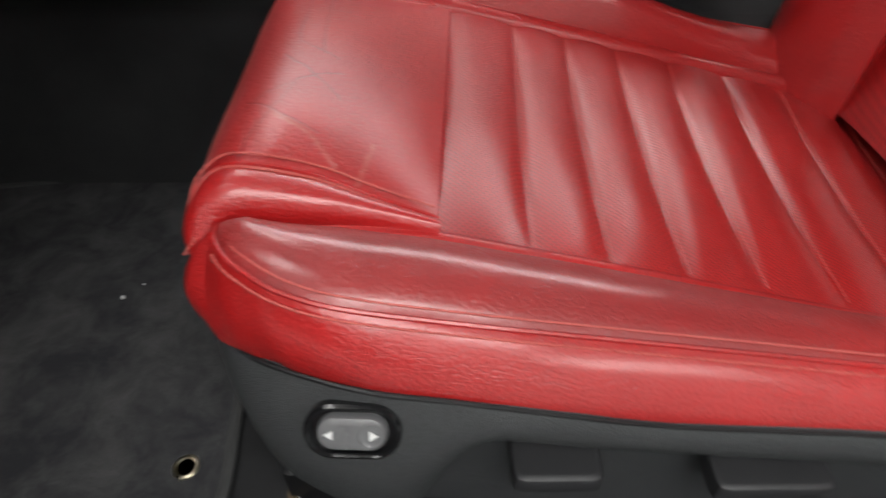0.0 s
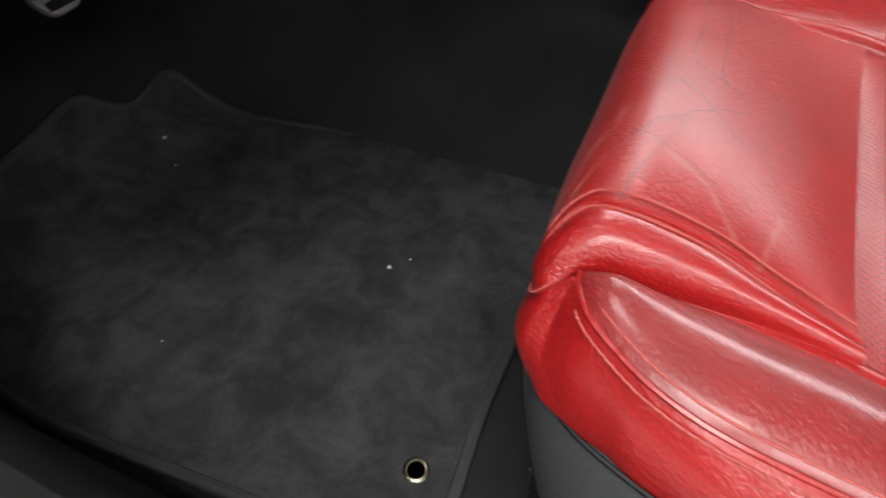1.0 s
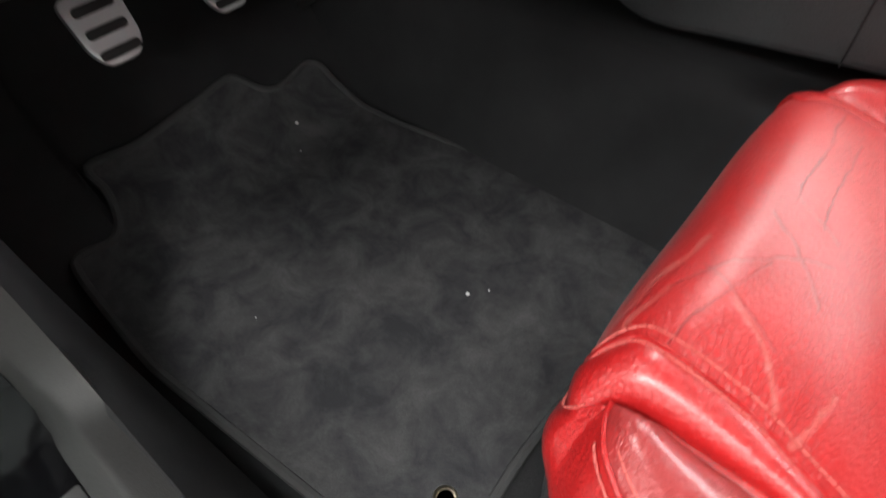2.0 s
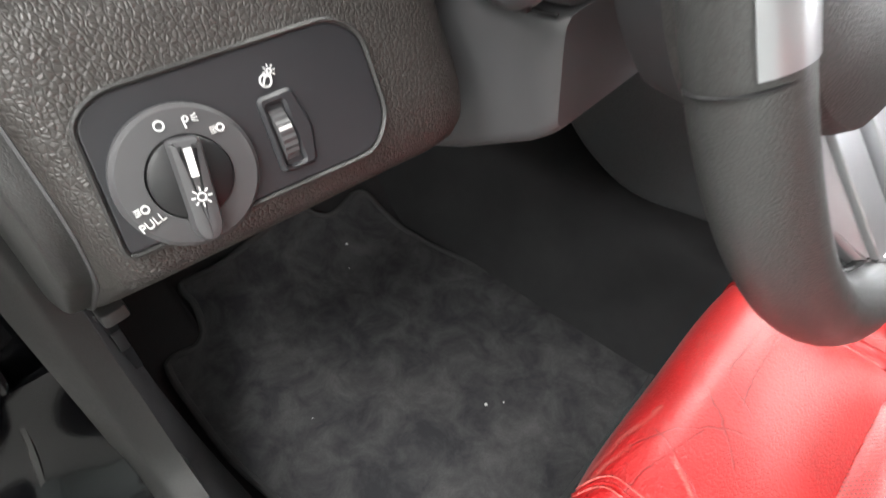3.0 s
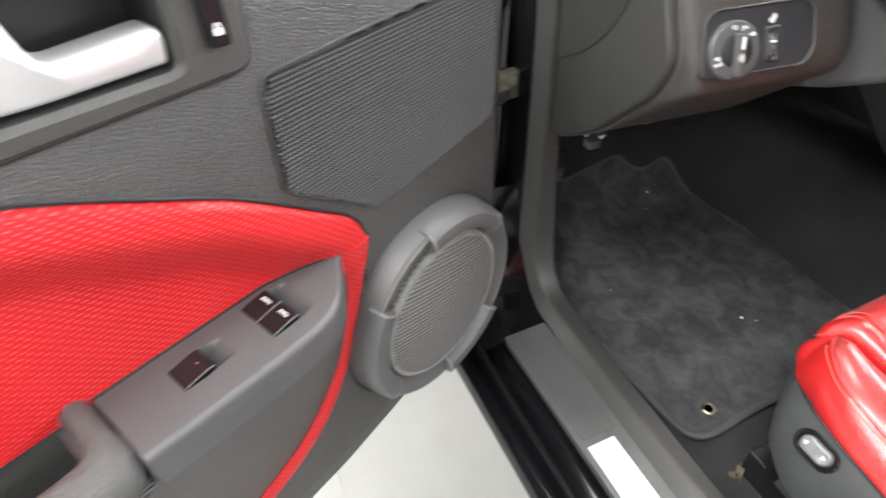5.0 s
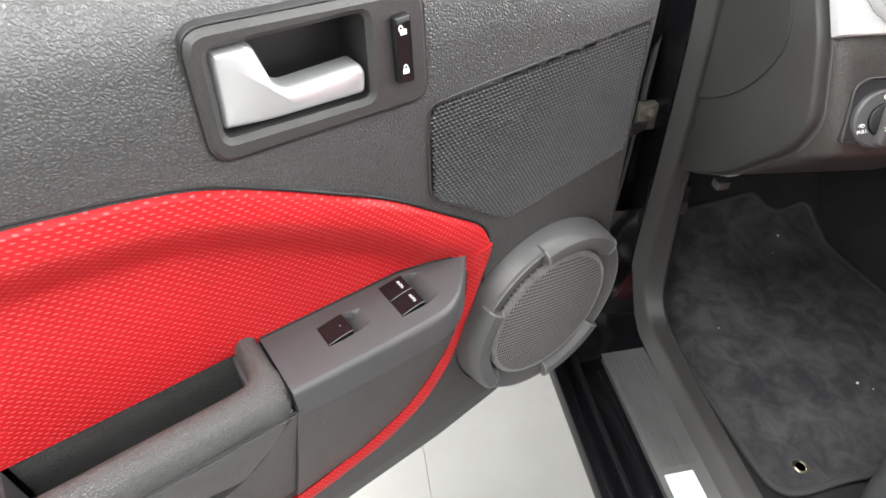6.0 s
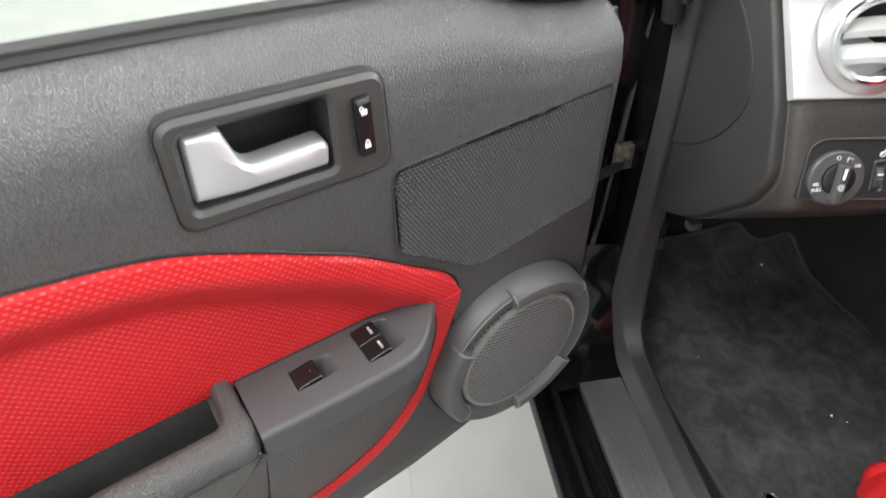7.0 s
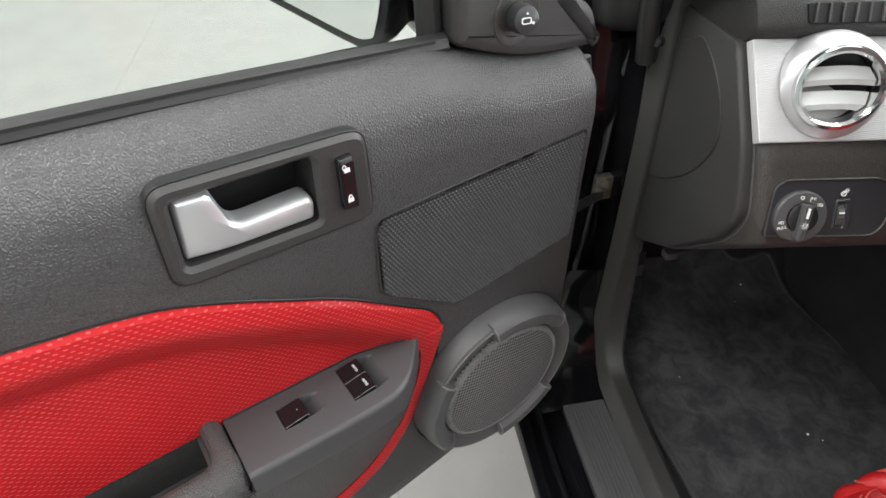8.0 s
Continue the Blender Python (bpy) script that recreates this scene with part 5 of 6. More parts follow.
for a0, a1 in ((118, 178.5), (1.5, 62)):
    rows = []
    for q in np.linspace(math.radians(a0), math.radians(a1), 30):
        cr_, sr_ = math.cos(q), math.sin(q)
        rows.append([((R0 + (r0 + 0.0022) * math.cos(p)) * cr_, (R0 + (r0 + 0.0022) * math.cos(p)) * sr_, (r0 + 0.0022) * 0.92 * math.sin(p)) for p in np.linspace(math.radians(32), math.radians(168), 12)] + [((R0 + r0 * 0.7 * math.cos(p)) * cr_, (R0 + r0 * 0.7 * math.cos(p)) * sr_, r0 * 0.7 * math.sin(p)) for p in np.linspace(math.radians(168), math.radians(32), 4)])
    part("rim_insert", loft(rows), silver_paint, wheel, "satin silver rim insert")
for q in (159, 179.6, 0.4, 21, 116, 64):
    part("rim_seam", tube([((R0 + (r0 + 0.0004) * math.cos(p)) * math.cos(math.radians(q)), (R0 + (r0 + 0.0004) * math.cos(p)) * math.sin(math.radians(q)), (r0 + 0.0004) * 0.92 * math.sin(p)) for p in np.linspace(0, 2 * math.pi, 24)], 0.0007, 5, smooth=False), black_plastic, wheel)
vfs = []
for q in np.arange(200, 342, 2.1):
    for s in (-1, 1):
        q0, q1 = math.radians(q), math.radians(q + 0.9 * s)
        pt = lambda qq, p: ((R0 + (r0 + 0.0005) * math.cos(p)) * math.cos(qq), (R0 + (r0 + 0.0005) * math.cos(p)) * math.sin(qq), (r0 + 0.0005) * 0.92 * math.sin(p))
        vfs.append(tube([pt(q0, math.pi), pt(q1, math.pi - 0.16 * s)], 0.0006, 4, smooth=False))
part("rim_stitching", join(*vfs), black_plastic, wheel)
sf = random.Random(11)
vfs = []
for k in range(11):
    q, p = math.radians(203 + 1.5 * k + sf.uniform(-0.6, 0.6)), math.radians(78 + sf.uniform(-9, 9))
    dq, dp = math.radians(sf.uniform(0.2, 0.9)), sf.uniform(-0.12, 0.12)
    at = lambda qq, pp: ((R0 + (r0 + 0.0001) * math.cos(pp)) * math.cos(qq), (R0 + (r0 + 0.0001) * math.cos(pp)) * math.sin(qq), (r0 + 0.0001) * 0.92 * math.sin(pp))
    vfs.append(tube([at(q, p), at(q + dq, p + dp)], [0.0002, 0.0005, 0.0002], 5, 5))
part("scuff_mark", join(*vfs), speaker_edge, wheel, "pale scuffs in the rim leather")
padl = [[(a * k, b * k - 0.005, w) for a, b in rounded([(-0.105, 0.075), (0.105, 0.075), (0.132, 0.02), (0.122, -0.028), (0.070, -0.065), (-0.070, -0.065), (-0.122, -0.028), (-0.132, 0.02)], 0.035, 6)] for k, w in ((0.96, -0.05), (1.0, -0.02), (1.0, -0.006), (0.97, 0.003), (0.85, 0.010), (0.6, 0.014), (0.3, 0.016), (0.02, 0.0165))]
part("airbag_pad", loft(padl), wheel_pad, wheel, "grained dark grey airbag cover")
hl = [[(a * k, b * k, w) for a, b in rounded([(-0.10, 0.06), (0.10, 0.06), (0.11, 0.0), (0.08, -0.07), (-0.08, -0.07), (-0.11, 0.0)], 0.03, 5)] for k, w in ((0.7, -0.10), (1.0, -0.045), (0.9, -0.02))]
part("hub_back", loft(hl), plastic_smooth, wheel)
em = part("emblem", spin([(0.027, 0.012), (0.027, 0.0185), (0.0245, 0.0195), (0.0235, 0.0175), (0.001, 0.0178)], (0, -0.005, 0), (0, 0, 1), 40, True, True, (0, 1, 0)), emblem_red, wheel, "round dark red emblem with a plain silver shape")
part("emblem_shape", slab(rounded([(-0.007, 0.016), (0.008, 0.017), (0.010, 0.010), (0.004, 0.008), (0.004, -0.020), (-0.003, -0.020), (-0.003, 0.007), (-0.012, 0.006)], 0.002, 3), 0.0172, 0.0205, lambda a, b, w: (a, b - 0.005, w), 0.001), chrome, em)
for k in range(4):
    part("raised_bar", box((-0.02 + 0.011 * k, -0.052, 0.0095), (-0.013 + 0.011 * k, -0.047, 0.0115), 0.0005), wheel_pad, wheel)
for s in (-1, 1):
    part("side_spoke", loft([[(s * a, b0, w), (s * a, b1, w), (s * a, b1 - 0.004, w + 0.010), (s * a, b0 + 0.004, w + 0.010)] for a, b0, b1, w in ((0.10, -0.022, 0.035, -0.028), (0.14, -0.018, 0.03, -0.02), (0.168, -0.022, 0.04, -0.01))]), silver_paint, wheel)
    sp3 = lambda a, b, w: (s * a, b, w - 0.027 - 0.29 * (b + 0.06))
    wg3 = lambda a, b, w: (s * a, b, w - 0.028 - 0.29 * (b + 0.06) - 0.34 * (a - 0.041))
    part("lower_spoke", slab(rounded([(0.080, -0.044), (0.0415, -0.044), (0.0415, -0.156), (0.050, -0.151), (0.064, -0.116), (0.090, -0.072)], 0.004, 4), 0.0, 0.006, wg3, 0.002), silver_paint, wheel, "satin silver lower spoke wing")
    part("spoke_rail", slab(rounded([(0.041, -0.056), (0.0105, -0.056), (0.0085, -0.170), (0.041, -0.170)], 0.003, 4), -0.004, 0.008, sp3, 0.002), silver_paint, wheel)
rows = []
for q in np.linspace(math.radians(256.2), math.radians(283.8), 18):
    ring = [(R0 + (r0 + 0.0016) * math.cos(p), (r0 + 0.0016) * 0.92 * math.sin(p)) for p in np.linspace(math.radians(-25), math.radians(172), 20)]
    ring += [(R0 + r0 * 0.7 * math.cos(p), r0 * 0.7 * math.sin(p)) for p in np.linspace(math.radians(172), math.radians(-25), 6)]
    rows.append([(r * math.cos(q), r * math.sin(q), w) for r, w in ring])
part("spoke_foot", loft(rows), silver_paint, wheel, "satin silver sleeve over the lower rim")
part("spoke_web", loft([[(a, b, w) for a in (-0.07, 0.07)] + [(a, b, w - 0.006) for a in (0.07, -0.07)] for b, w in ((-0.03, -0.055), (-0.12, -0.04), (-0.160, -0.016))]), black_plastic, wheel)
part("rim_foot", loft([[(a, b, w) for a, b in rounded([(-0.062, -0.155), (-0.03, -0.147), (0.03, -0.147), (0.062, -0.155), (0.05, -0.175), (-0.05, -0.175)], 0.01, 3)] for w in (-0.014, 0.006)]), wheel_leather, wheel)

# ---- pedals ----
def pedal(name, label, c, hw, hh, bars, lean=0.55):
    n = A((math.cos(lean), 0, math.sin(lean)))
    v = A((-math.sin(lean), 0, math.cos(lean)))
    f = lambda a, b, w: tuple(A(c) + A((0, a, 0)) + v * b + n * w)
    th = thing(name, label, "pedal")
    o = rounded([(-hw, hh), (hw, hh), (hw * 0.92, -hh * 0.5), (hw * 0.55, -hh), (-hw * 0.55, -hh), (-hw * 0.92, -hh * 0.5)], 0.012, 5)
    part("plate", slab(o, -0.006, 0.003, f, 0.002), silver_satin, th, "satin metal pedal plate")
    for k in range(bars):
        b = hh * 0.55 - k * hh * 0.62
        part("rubber_bar", slab(rounded([(-hw * 0.7, b + 0.005), (hw * 0.7, b + 0.005), (hw * 0.7, b - 0.005), (-hw * 0.7, b - 0.005)], 0.005, 4), 0.002, 0.0055, f, 0.001), rubber, th)
    part("arm", tube([f(0, 0, -0.006), f(0, 0.05, -0.03), (c[0] - 0.12, c[1], c[2] + 0.22), (c[0] - 0.14, c[1], c[2] + 0.38)], 0.008, 8, 20), black_plastic, th)


pedal("clutch_pedal", "metal faced clutch pedal with rubber bars", (-0.622, 0.402, 0.566), 0.031, 0.036, 3)
pedal("brake_pedal", "metal faced brake pedal with rubber bars", (-0.645, 0.553, 0.550), 0.030, 0.034, 3)
pedal("accelerator_pedal", "long metal faced accelerator pedal", (-0.712, 0.690, 0.520), 0.024, 0.055, 4)

# ---- centre console ----
con = thing("centre_console", "dark grey centre console with satin silver trims", "centre console")
co_out = catmull([(-0.40, 0.655), (-0.364, 0.626), (-0.313, 0.577), (-0.27, 0.550), (-0.232, 0.536), (-0.19, 0.535), (-0.15, 0.541), (-0.07, 0.550), (0.0, 0.557), (0.10, 0.56), (0.50, 0.555)], 50)
co_out = np.vstack([co_out, A([(0.50, 0.655), (0.10, 0.665), (-0.08, 0.70), (-0.20, 0.77), (-0.40, 0.86), (-0.40, 0.70)])])
part("side_panel", slab(co_out, 1.02, 0.798, lambda a, b, w: (a, w, b), 0.008), plastic_seat, con, "smooth dark grey console side")
part("panel_seam", box((-0.032, 0.7965, 0.555), (-0.030, 0.80, 0.68), 0.0003), black_plastic, con)
for x, z in ((-0.03, 0.755), (-0.03, 0.705)):
    part("silver_bar", box((x - 0.035, 0.845, z - 0.006), (x + 0.03, 0.865, z + 0.006), 0.004), silver_satin, con, "satin silver trim bar")
part("shifter_panel", loft([[(x, y, z) for y, z in rounded([(0.83, 0.66), (0.83, zt_), (0.99, zt_), (0.99, 0.66)], 0.012, 3)] for x, zt_ in ((-0.40, 0.88), (-0.20, 0.80), (-0.02, 0.70), (0.12, 0.69))]), plastic_smooth, con)
part("centre_stack", loft([[(x, y, z) for x, z in rounded([(-0.26, 0.80), (-0.27, 0.95), (-0.34, 1.07), (-0.6, 1.07), (-0.6, 0.70), (-0.35, 0.70)], 0.015, 4)] for y in (0.80, 1.02)]), plastic_smooth, con)
# ---- door ----
DU = A((0.43, -0.903, 0)) / np.linalg.norm((0.43, -0.903))
DM = Matrix(((DU[0], -DU[1], 0, -0.277), (DU[1], DU[0], 0, -0.010), (0, 0, 1, 0), (0, 0, 0, 1)))
door = thing("car_door", "open driver's door with charcoal trim and a red vinyl insert", "car door", DM)
DW = lambda a, b, w: (a, w, b)
PZ = [0.478, 0.50, 0.53, 0.70, 0.95, 1.03, 1.065, 1.095, 1.108, 1.118, 1.130, 1.138, 1.142]
PW = [-0.030, -0.018, -0.014, -0.012, -0.011, -0.009, -0.0085, -0.0115, -0.0165, -0.023, -0.034, -0.045, -0.058]


def ztop(u):
    return float(np.interp(u, [-0.03, 0.03, 0.08, 0.13, 0.165, 0.19, 0.5, 1.1], [1.083, 1.085, 1.094, 1.110, 1.122, 1.128, 1.145, 1.165]))


def zbot(u):
    return float(np.interp(u, [-0.03, 0.05, 0.12, 0.19, 0.27, 0.42, 1.1], [0.58, 0.53, 0.505, 0.488, 0.472, 0.461, 0.458]))


zt_pts = [(0.1975, 0.80), (0.1955, 0.816), (0.2000, 0.834), (0.2135, 0.853), (0.246, 0.879), (0.307, 0.926), (0.36, 0.957), (0.405, 0.982), (0.45, 1.003), (0.49, 1.014), (0.525, 1.020), (0.57, 1.026), (0.65, 1.026), (0.75, 1.008), (0.90, 0.96), (1.0, 0.90)]
zt = catmull(zt_pts, 110)


def in_red(u, z, m=0.017):
    """True inside the insert's opening."""
    if u < 0.205 or u > 0.99 or z < 0.76:
        return False
    return z < np.interp(u, zt[:, 0], zt[:, 1]) - m


def inside(p, poly):
    x, y = p
    c = False
    for (x0, y0), (x1, y1) in zip(poly, np.roll(poly, -1, 0)):
        if (y0 > y) != (y1 > y) and x < (x1 - x0) * (y - y0) / (y1 - y0) + x0:
            c = not c
    return c


gr = rounded([(0.266, 1.003), (-0.003, 1.008), (-0.001, 0.857), (0.176, 0.839), (0.2675, 0.909)], [0.012, 0.006, 0.012, 0.014, 0.012], 5)
gr_in = offset2(gr, -0.004)
us = np.concatenate([[-0.018, -0.0175, -0.015], np.linspace(-0.009, 1.06, 190)])
vs = np.concatenate([np.linspace(0, 0.06, 6), np.linspace(0.07, 0.845, 90), np.linspace(0.855, 1, 18)])
P = np.zeros((len(us), len(vs), 3))
for i, u in enumerate(us):
    e = max(0.0, -0.009 - u) / 0.009
    for j, v in enumerate(vs):
        z = zbot(u) + v * (ztop(u) - zbot(u))
        zz = 0.478 + v * 0.664
        P[i, j] = (u, np.interp(zz, PZ, PW) - 0.012 * e * e - (0.009 if inside((u, z), gr_in) else 0.0) - (0.075 if in_red(u, z) or (0.312 < u < 0.430 and 1.027 < z < 1.097) else 0.0), z)
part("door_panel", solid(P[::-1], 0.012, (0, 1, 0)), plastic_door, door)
shell = rounded([(-0.035, 0.46), (1.08, 0.44), (1.08, 1.12), (0.2, 1.09), (-0.06, 1.06), (-0.05, 0.60)], 0.02, 4)
part("door_shell", slab(shell, -0.17, -0.10, DW, 0.012), black_paint, door, "glossy black painted door shell")
part("door_edge", slab(rounded([(-0.034, 0.50), (0.05, 0.50), (0.05, 1.06), (-0.034, 1.05)], 0.01, 4), -0.12, -0.026, DW, 0.008), black_paint, door)
part("edge_seal", tube([(-0.036, -0.05, 0.60), (-0.042, -0.052, 0.80), (-0.046, -0.055, 1.0), (-0.04, -0.06, 1.06)], 0.006, 8, 30), rubber, door)
part("wiring_boot", tube([(-0.03, -0.10, 0.60), (-0.07, -0.125, 0.588), (-0.11, -0.16, 0.588), (-0.15, -0.19, 0.60)], 0.012, 12, 30), rubber, door)
# red insert: rolled upper edge, then hollowed towards the armrest
zb = resample([(0.223, 0.79), (0.226, 0.812), (0.240, 0.820), (0.275, 0.822), (0.36, 0.820), (0.449, 0.818), (0.474, 0.819), (0.65, 0.818), (0.85, 0.82), (1.0, 0.82)], 110)
n_v = 34


def red_foot(u):
    """How deep the insert's lower edge lies behind the panel."""
    return float(np.interp(u, [0.2, 0.237, 0.267, 0.30, 0.45, 1.0], [-0.006, -0.007, -0.018, -0.0255, -0.028, -0.03]))


P = np.zeros((110, n_v, 3))
for i in range(110):
    h = np.linalg.norm(zt[i] - zb[i])
    for j, v in enumerate(np.linspace(0, 1, n_v) ** 0.8):
        q = zb[i] * (1 - v) + zt[i] * v
        d = (1 - v) * h
        roll = math.sin(min(1.0, d / 0.028) * math.pi / 2)
        sink = min(1.0, max(0.0, (d - 0.02) / max(0.01, min(0.055, h - 0.02))))
        sink = sink * sink * (3 - 2 * sink)
        edge = -0.0125 + 0.0075 * math.sin(min(1.0, d / 0.005) * math.pi / 2)
        P[i, j] = (q[0], edge + 0.003 * roll + (red_foot(q[0]) + 0.002) * sink * min(1.0, h / 0.05), q[1])
part("insert", solid(P[:, ::-1], 0.006, (0, 1, 0)), red_vinyl, door, "red vinyl insert with a fine dash pattern")
# black tube drawn in as the shadow line over the insert
part("insert_gap_shade", tube([(a, -0.0098, b + 0.0008) for a, b in zt[3:]], 0.0014, 6, smooth=False), black_plastic, door)
so = [(0.1958, 0.820), (0.1985, 0.803), (0.2155, 0.752), (0.238, 0.688), (0.2585, 0.648), (0.2965, 0.605), (0.344, 0.578), (0.3857, 0.566), (0.46, 0.5535), (0.6, 0.552), (0.8, 0.56)]
si = [(0.229, 0.822), (0.2285, 0.805), (0.230, 0.762), (0.2495, 0.698), (0.271, 0.663), (0.314, 0.620), (0.3746, 0.592), (0.4136, 0.584), (0.48, 0.573), (0.6, 0.571), (0.8, 0.58)]
part("insert_strip", solid(ruled([(a, -0.0045 - 0.0045 * min(1.0, k / 3), b) for k, (a, b) in enumerate(so)], [(a, -0.0045 - 0.0045 * min(1.0, k / 3), b) for k, (a, b) in enumerate(si)], 70, 8, -0.004), -0.008), red_vinyl, door)
# switch pod and armrest
pod_u = np.linspace(0.2275, 0.4475, 170)
pod_in = np.array([red_foot(u) - 0.004 for u in pod_u])
pod_edge = catmull([(0.2275, -0.010), (0.231, -0.0045), (0.2400, 0.006), (0.2530, 0.022), (0.2680, 0.0365), (0.2830, 0.0450), (0.3000, 0.0490), (0.3300, 0.0500), (0.3900, 0.0485), (0.4475, 0.0460)], 160)
pod_out = np.interp(pod_u, pod_edge[:, 0], pod_edge[:, 1])
SCOOPS = ((0.284, 0.303, -0.018, 0.028), (0.354, 0.3745, -0.008, 0.0185))


def pod_z(u, w, d):
    """Top of the switch pod: rounded edge and the finger wells."""
    z = 0.824
    if d < 0.006:
        z -= 0.006 * (1 - math.sqrt(max(0.0, 1 - (1 - d / 0.006) ** 2)))
    for u0, u1, w0, w1 in SCOOPS:
        ue = u1 + 0.026
        if u0 < u < ue:
            k = min(1.0, (u - u0) / (u1 - u0))
            hw = (w1 - w0) / 2 * (0.82 + 0.18 * k)
            side = min(1.0, max(0.0, (hw - abs(w - (w0 + w1) / 2)) / 0.0022))
            z -= 0.0125 * k * k * (3 - 2 * k) * side
    return z


P = np.zeros((170, 90, 3))
for i, u in enumerate(pod_u):
    for j, v in enumerate(np.linspace(0, 1, 90)):
        w = pod_in[i] * (1 - v) + pod_out[i] * v
        P[i, j] = (u, w, pod_z(u, w, min(pod_out[i] - w, (u - 0.2275) * 0.8 + 0.001)))
pod = part("switch_pod", solid(P, 0.027, (0, 0, 1)), plastic_smooth, door, "smooth charcoal window switch pod")
# shade of the gap between pod and insert, drawn as a black tube
part("pod_gap_shade", tube([(u, red_foot(u) + 0.0012, 0.8244) for u in np.linspace(0.246, 0.4475, 30)], 0.0011, 6, smooth=False), black_plastic, door)
lip = [(0.2300, -0.006, 0.798), (0.2400, 0.0045, 0.798), (0.2530, 0.020, 0.798), (0.2680, 0.0345, 0.798), (0.2830, 0.0430, 0.798), (0.3000, 0.0465, 0.798), (0.34, 0.0470, 0.798), (0.449, 0.0445, 0.798)]
low = [(0.2285, -0.010, 0.79), (0.2310, -0.010, 0.762), (0.2495, -0.010, 0.698), (0.271, -0.010, 0.663), (0.314, -0.010, 0.620), (0.3746, -0.010, 0.592), (0.4136, -0.010, 0.584), (0.47, -0.010, 0.575)]
part("lower_pad", solid(ruled(lip, low, 50, 14, 0.002), 0.01), plastic_door, door)
# the same dark shadow-gap line under the pod's lip
part("pod_gap_shade", tube([(a, b + 0.0006, c + 0.0002) for a, b, c in lip], 0.0011, 6, 60), black_plastic, door)
lip2 = [(0.4520, 0.046, 0.804), (0.56, 0.046, 0.804), (0.66, 0.046, 0.804), (0.85, 0.046, 0.804)]
mid2 = [(0.4970, 0.0205, 0.7195), (0.513, 0.0190, 0.7065), (0.56, 0.020, 0.716), (0.66, 0.020, 0.715), (0.85, 0.020, 0.712)]
part("lower_pad", solid(ruled(lip2, mid2, 50, 10, 0.003), 0.01), leather_arm, door)
part("pocket_gap", solid(ruled([(0.515, 0.006, 0.735), (0.85, 0.006, 0.735)], [(0.53, -0.004, 0.640), (0.85, -0.004, 0.630)], 20, 6), 0.006), black_plastic, door)
part("lower_pad", solid(paired([((0.4495, 0.0445, 0.796), (0.47, -0.010, 0.590)), ((0.472, 0.0325, 0.758), (0.50, -0.010, 0.584)), ((0.4940, 0.0195, 0.7165), (0.53, -0.010, 0.583)), ((0.54, 0.010, 0.682), (0.58, -0.010, 0.583)), ((0.66, 0.006, 0.655), (0.66, -0.010, 0.585)), ((0.85, 0.006, 0.655), (0.85, -0.010, 0.597))], 8, 10), 0.008), plastic_door, door)
part("seam_gap", tube([(0.4505, 0.0452, 0.799), (0.473, 0.0328, 0.7585), (0.4955, 0.0202, 0.718)], 0.0012, 6, 20), black_plastic, door)
barp = catmull([(0.4600, -0.036), (0.4600, -0.006), (0.4618, 0.013), (0.4700, 0.0258), (0.488, 0.0305), (0.56, 0.0305), (0.640, 0.0305), (0.662, 0.0280), (0.672, 0.016), (0.6740, -0.004), (0.6740, -0.036)], 110)
bt = np.gradient(barp, axis=0)
bt /= np.linalg.norm(bt, axis=1)[:, None]
# the bar is wider along its front and squarer at its outer corners
bw = lambda d, tx, ty: d * (0.88 + 0.39 * abs(tx)) * (1 + (0.62 * (2 * abs(tx * ty)) ** 1.5 if d < 0 else 0))
bsec = catmull([(-0.0105, 0.792), (-0.0130, 0.806), (-0.0122, 0.819), (-0.0080, 0.829), (0.0, 0.8330), (0.0075, 0.8305), (0.0122, 0.822), (0.0130, 0.806), (0.0115, 0.786)], 26)
part("pull_bar", loft([[(a + ty * bw(d, tx, ty), b_ - tx * bw(d, tx, ty), z) for d, z in bsec] for (a, b_), (tx, ty) in zip(barp, bt)]), leather_arm, door, "black leather covered pull bar")
part("armrest", loft([[(u, b, c) for b, c in rounded([(-0.040, 0.77), (0.044, 0.780), (0.048, 0.812), (0.043, 0.828), (0.034, 0.833), (-0.034, 0.836)], 0.009, 5)] for u in (0.684, 0.687, 0.85, 1.0)]), leather_arm, door)
stitches([(u, 0.0470, 0.799) for u in np.linspace(0.452, 0.95, 60)], plastic_trim, door, lift=(0, 0.0014, 0))
part("seam_line", tube([(0.4505, 0.0478, 0.803), (0.95, 0.0478, 0.803)], 0.0008, 5, 4), black_plastic, door)
part("cup_wall", slab(rounded([(0.466, 0.72), (0.656, 0.72), (0.656, 0.822), (0.466, 0.823)], 0.004, 3), -0.052, -0.0335, DW, 0.002), leather_arm, door)
part("cup_floor", box((0.466, -0.05, 0.715), (0.668, 0.012, 0.735)), black_plastic, door)
part("cup_web", box((0.466, -0.034, 0.72), (0.4755, 0.022, 0.814), 0.002), plastic_smooth, door)
part("cup_web", box((0.6595, -0.034, 0.72), (0.668, 0.022, 0.814), 0.002), plastic_smooth, door)


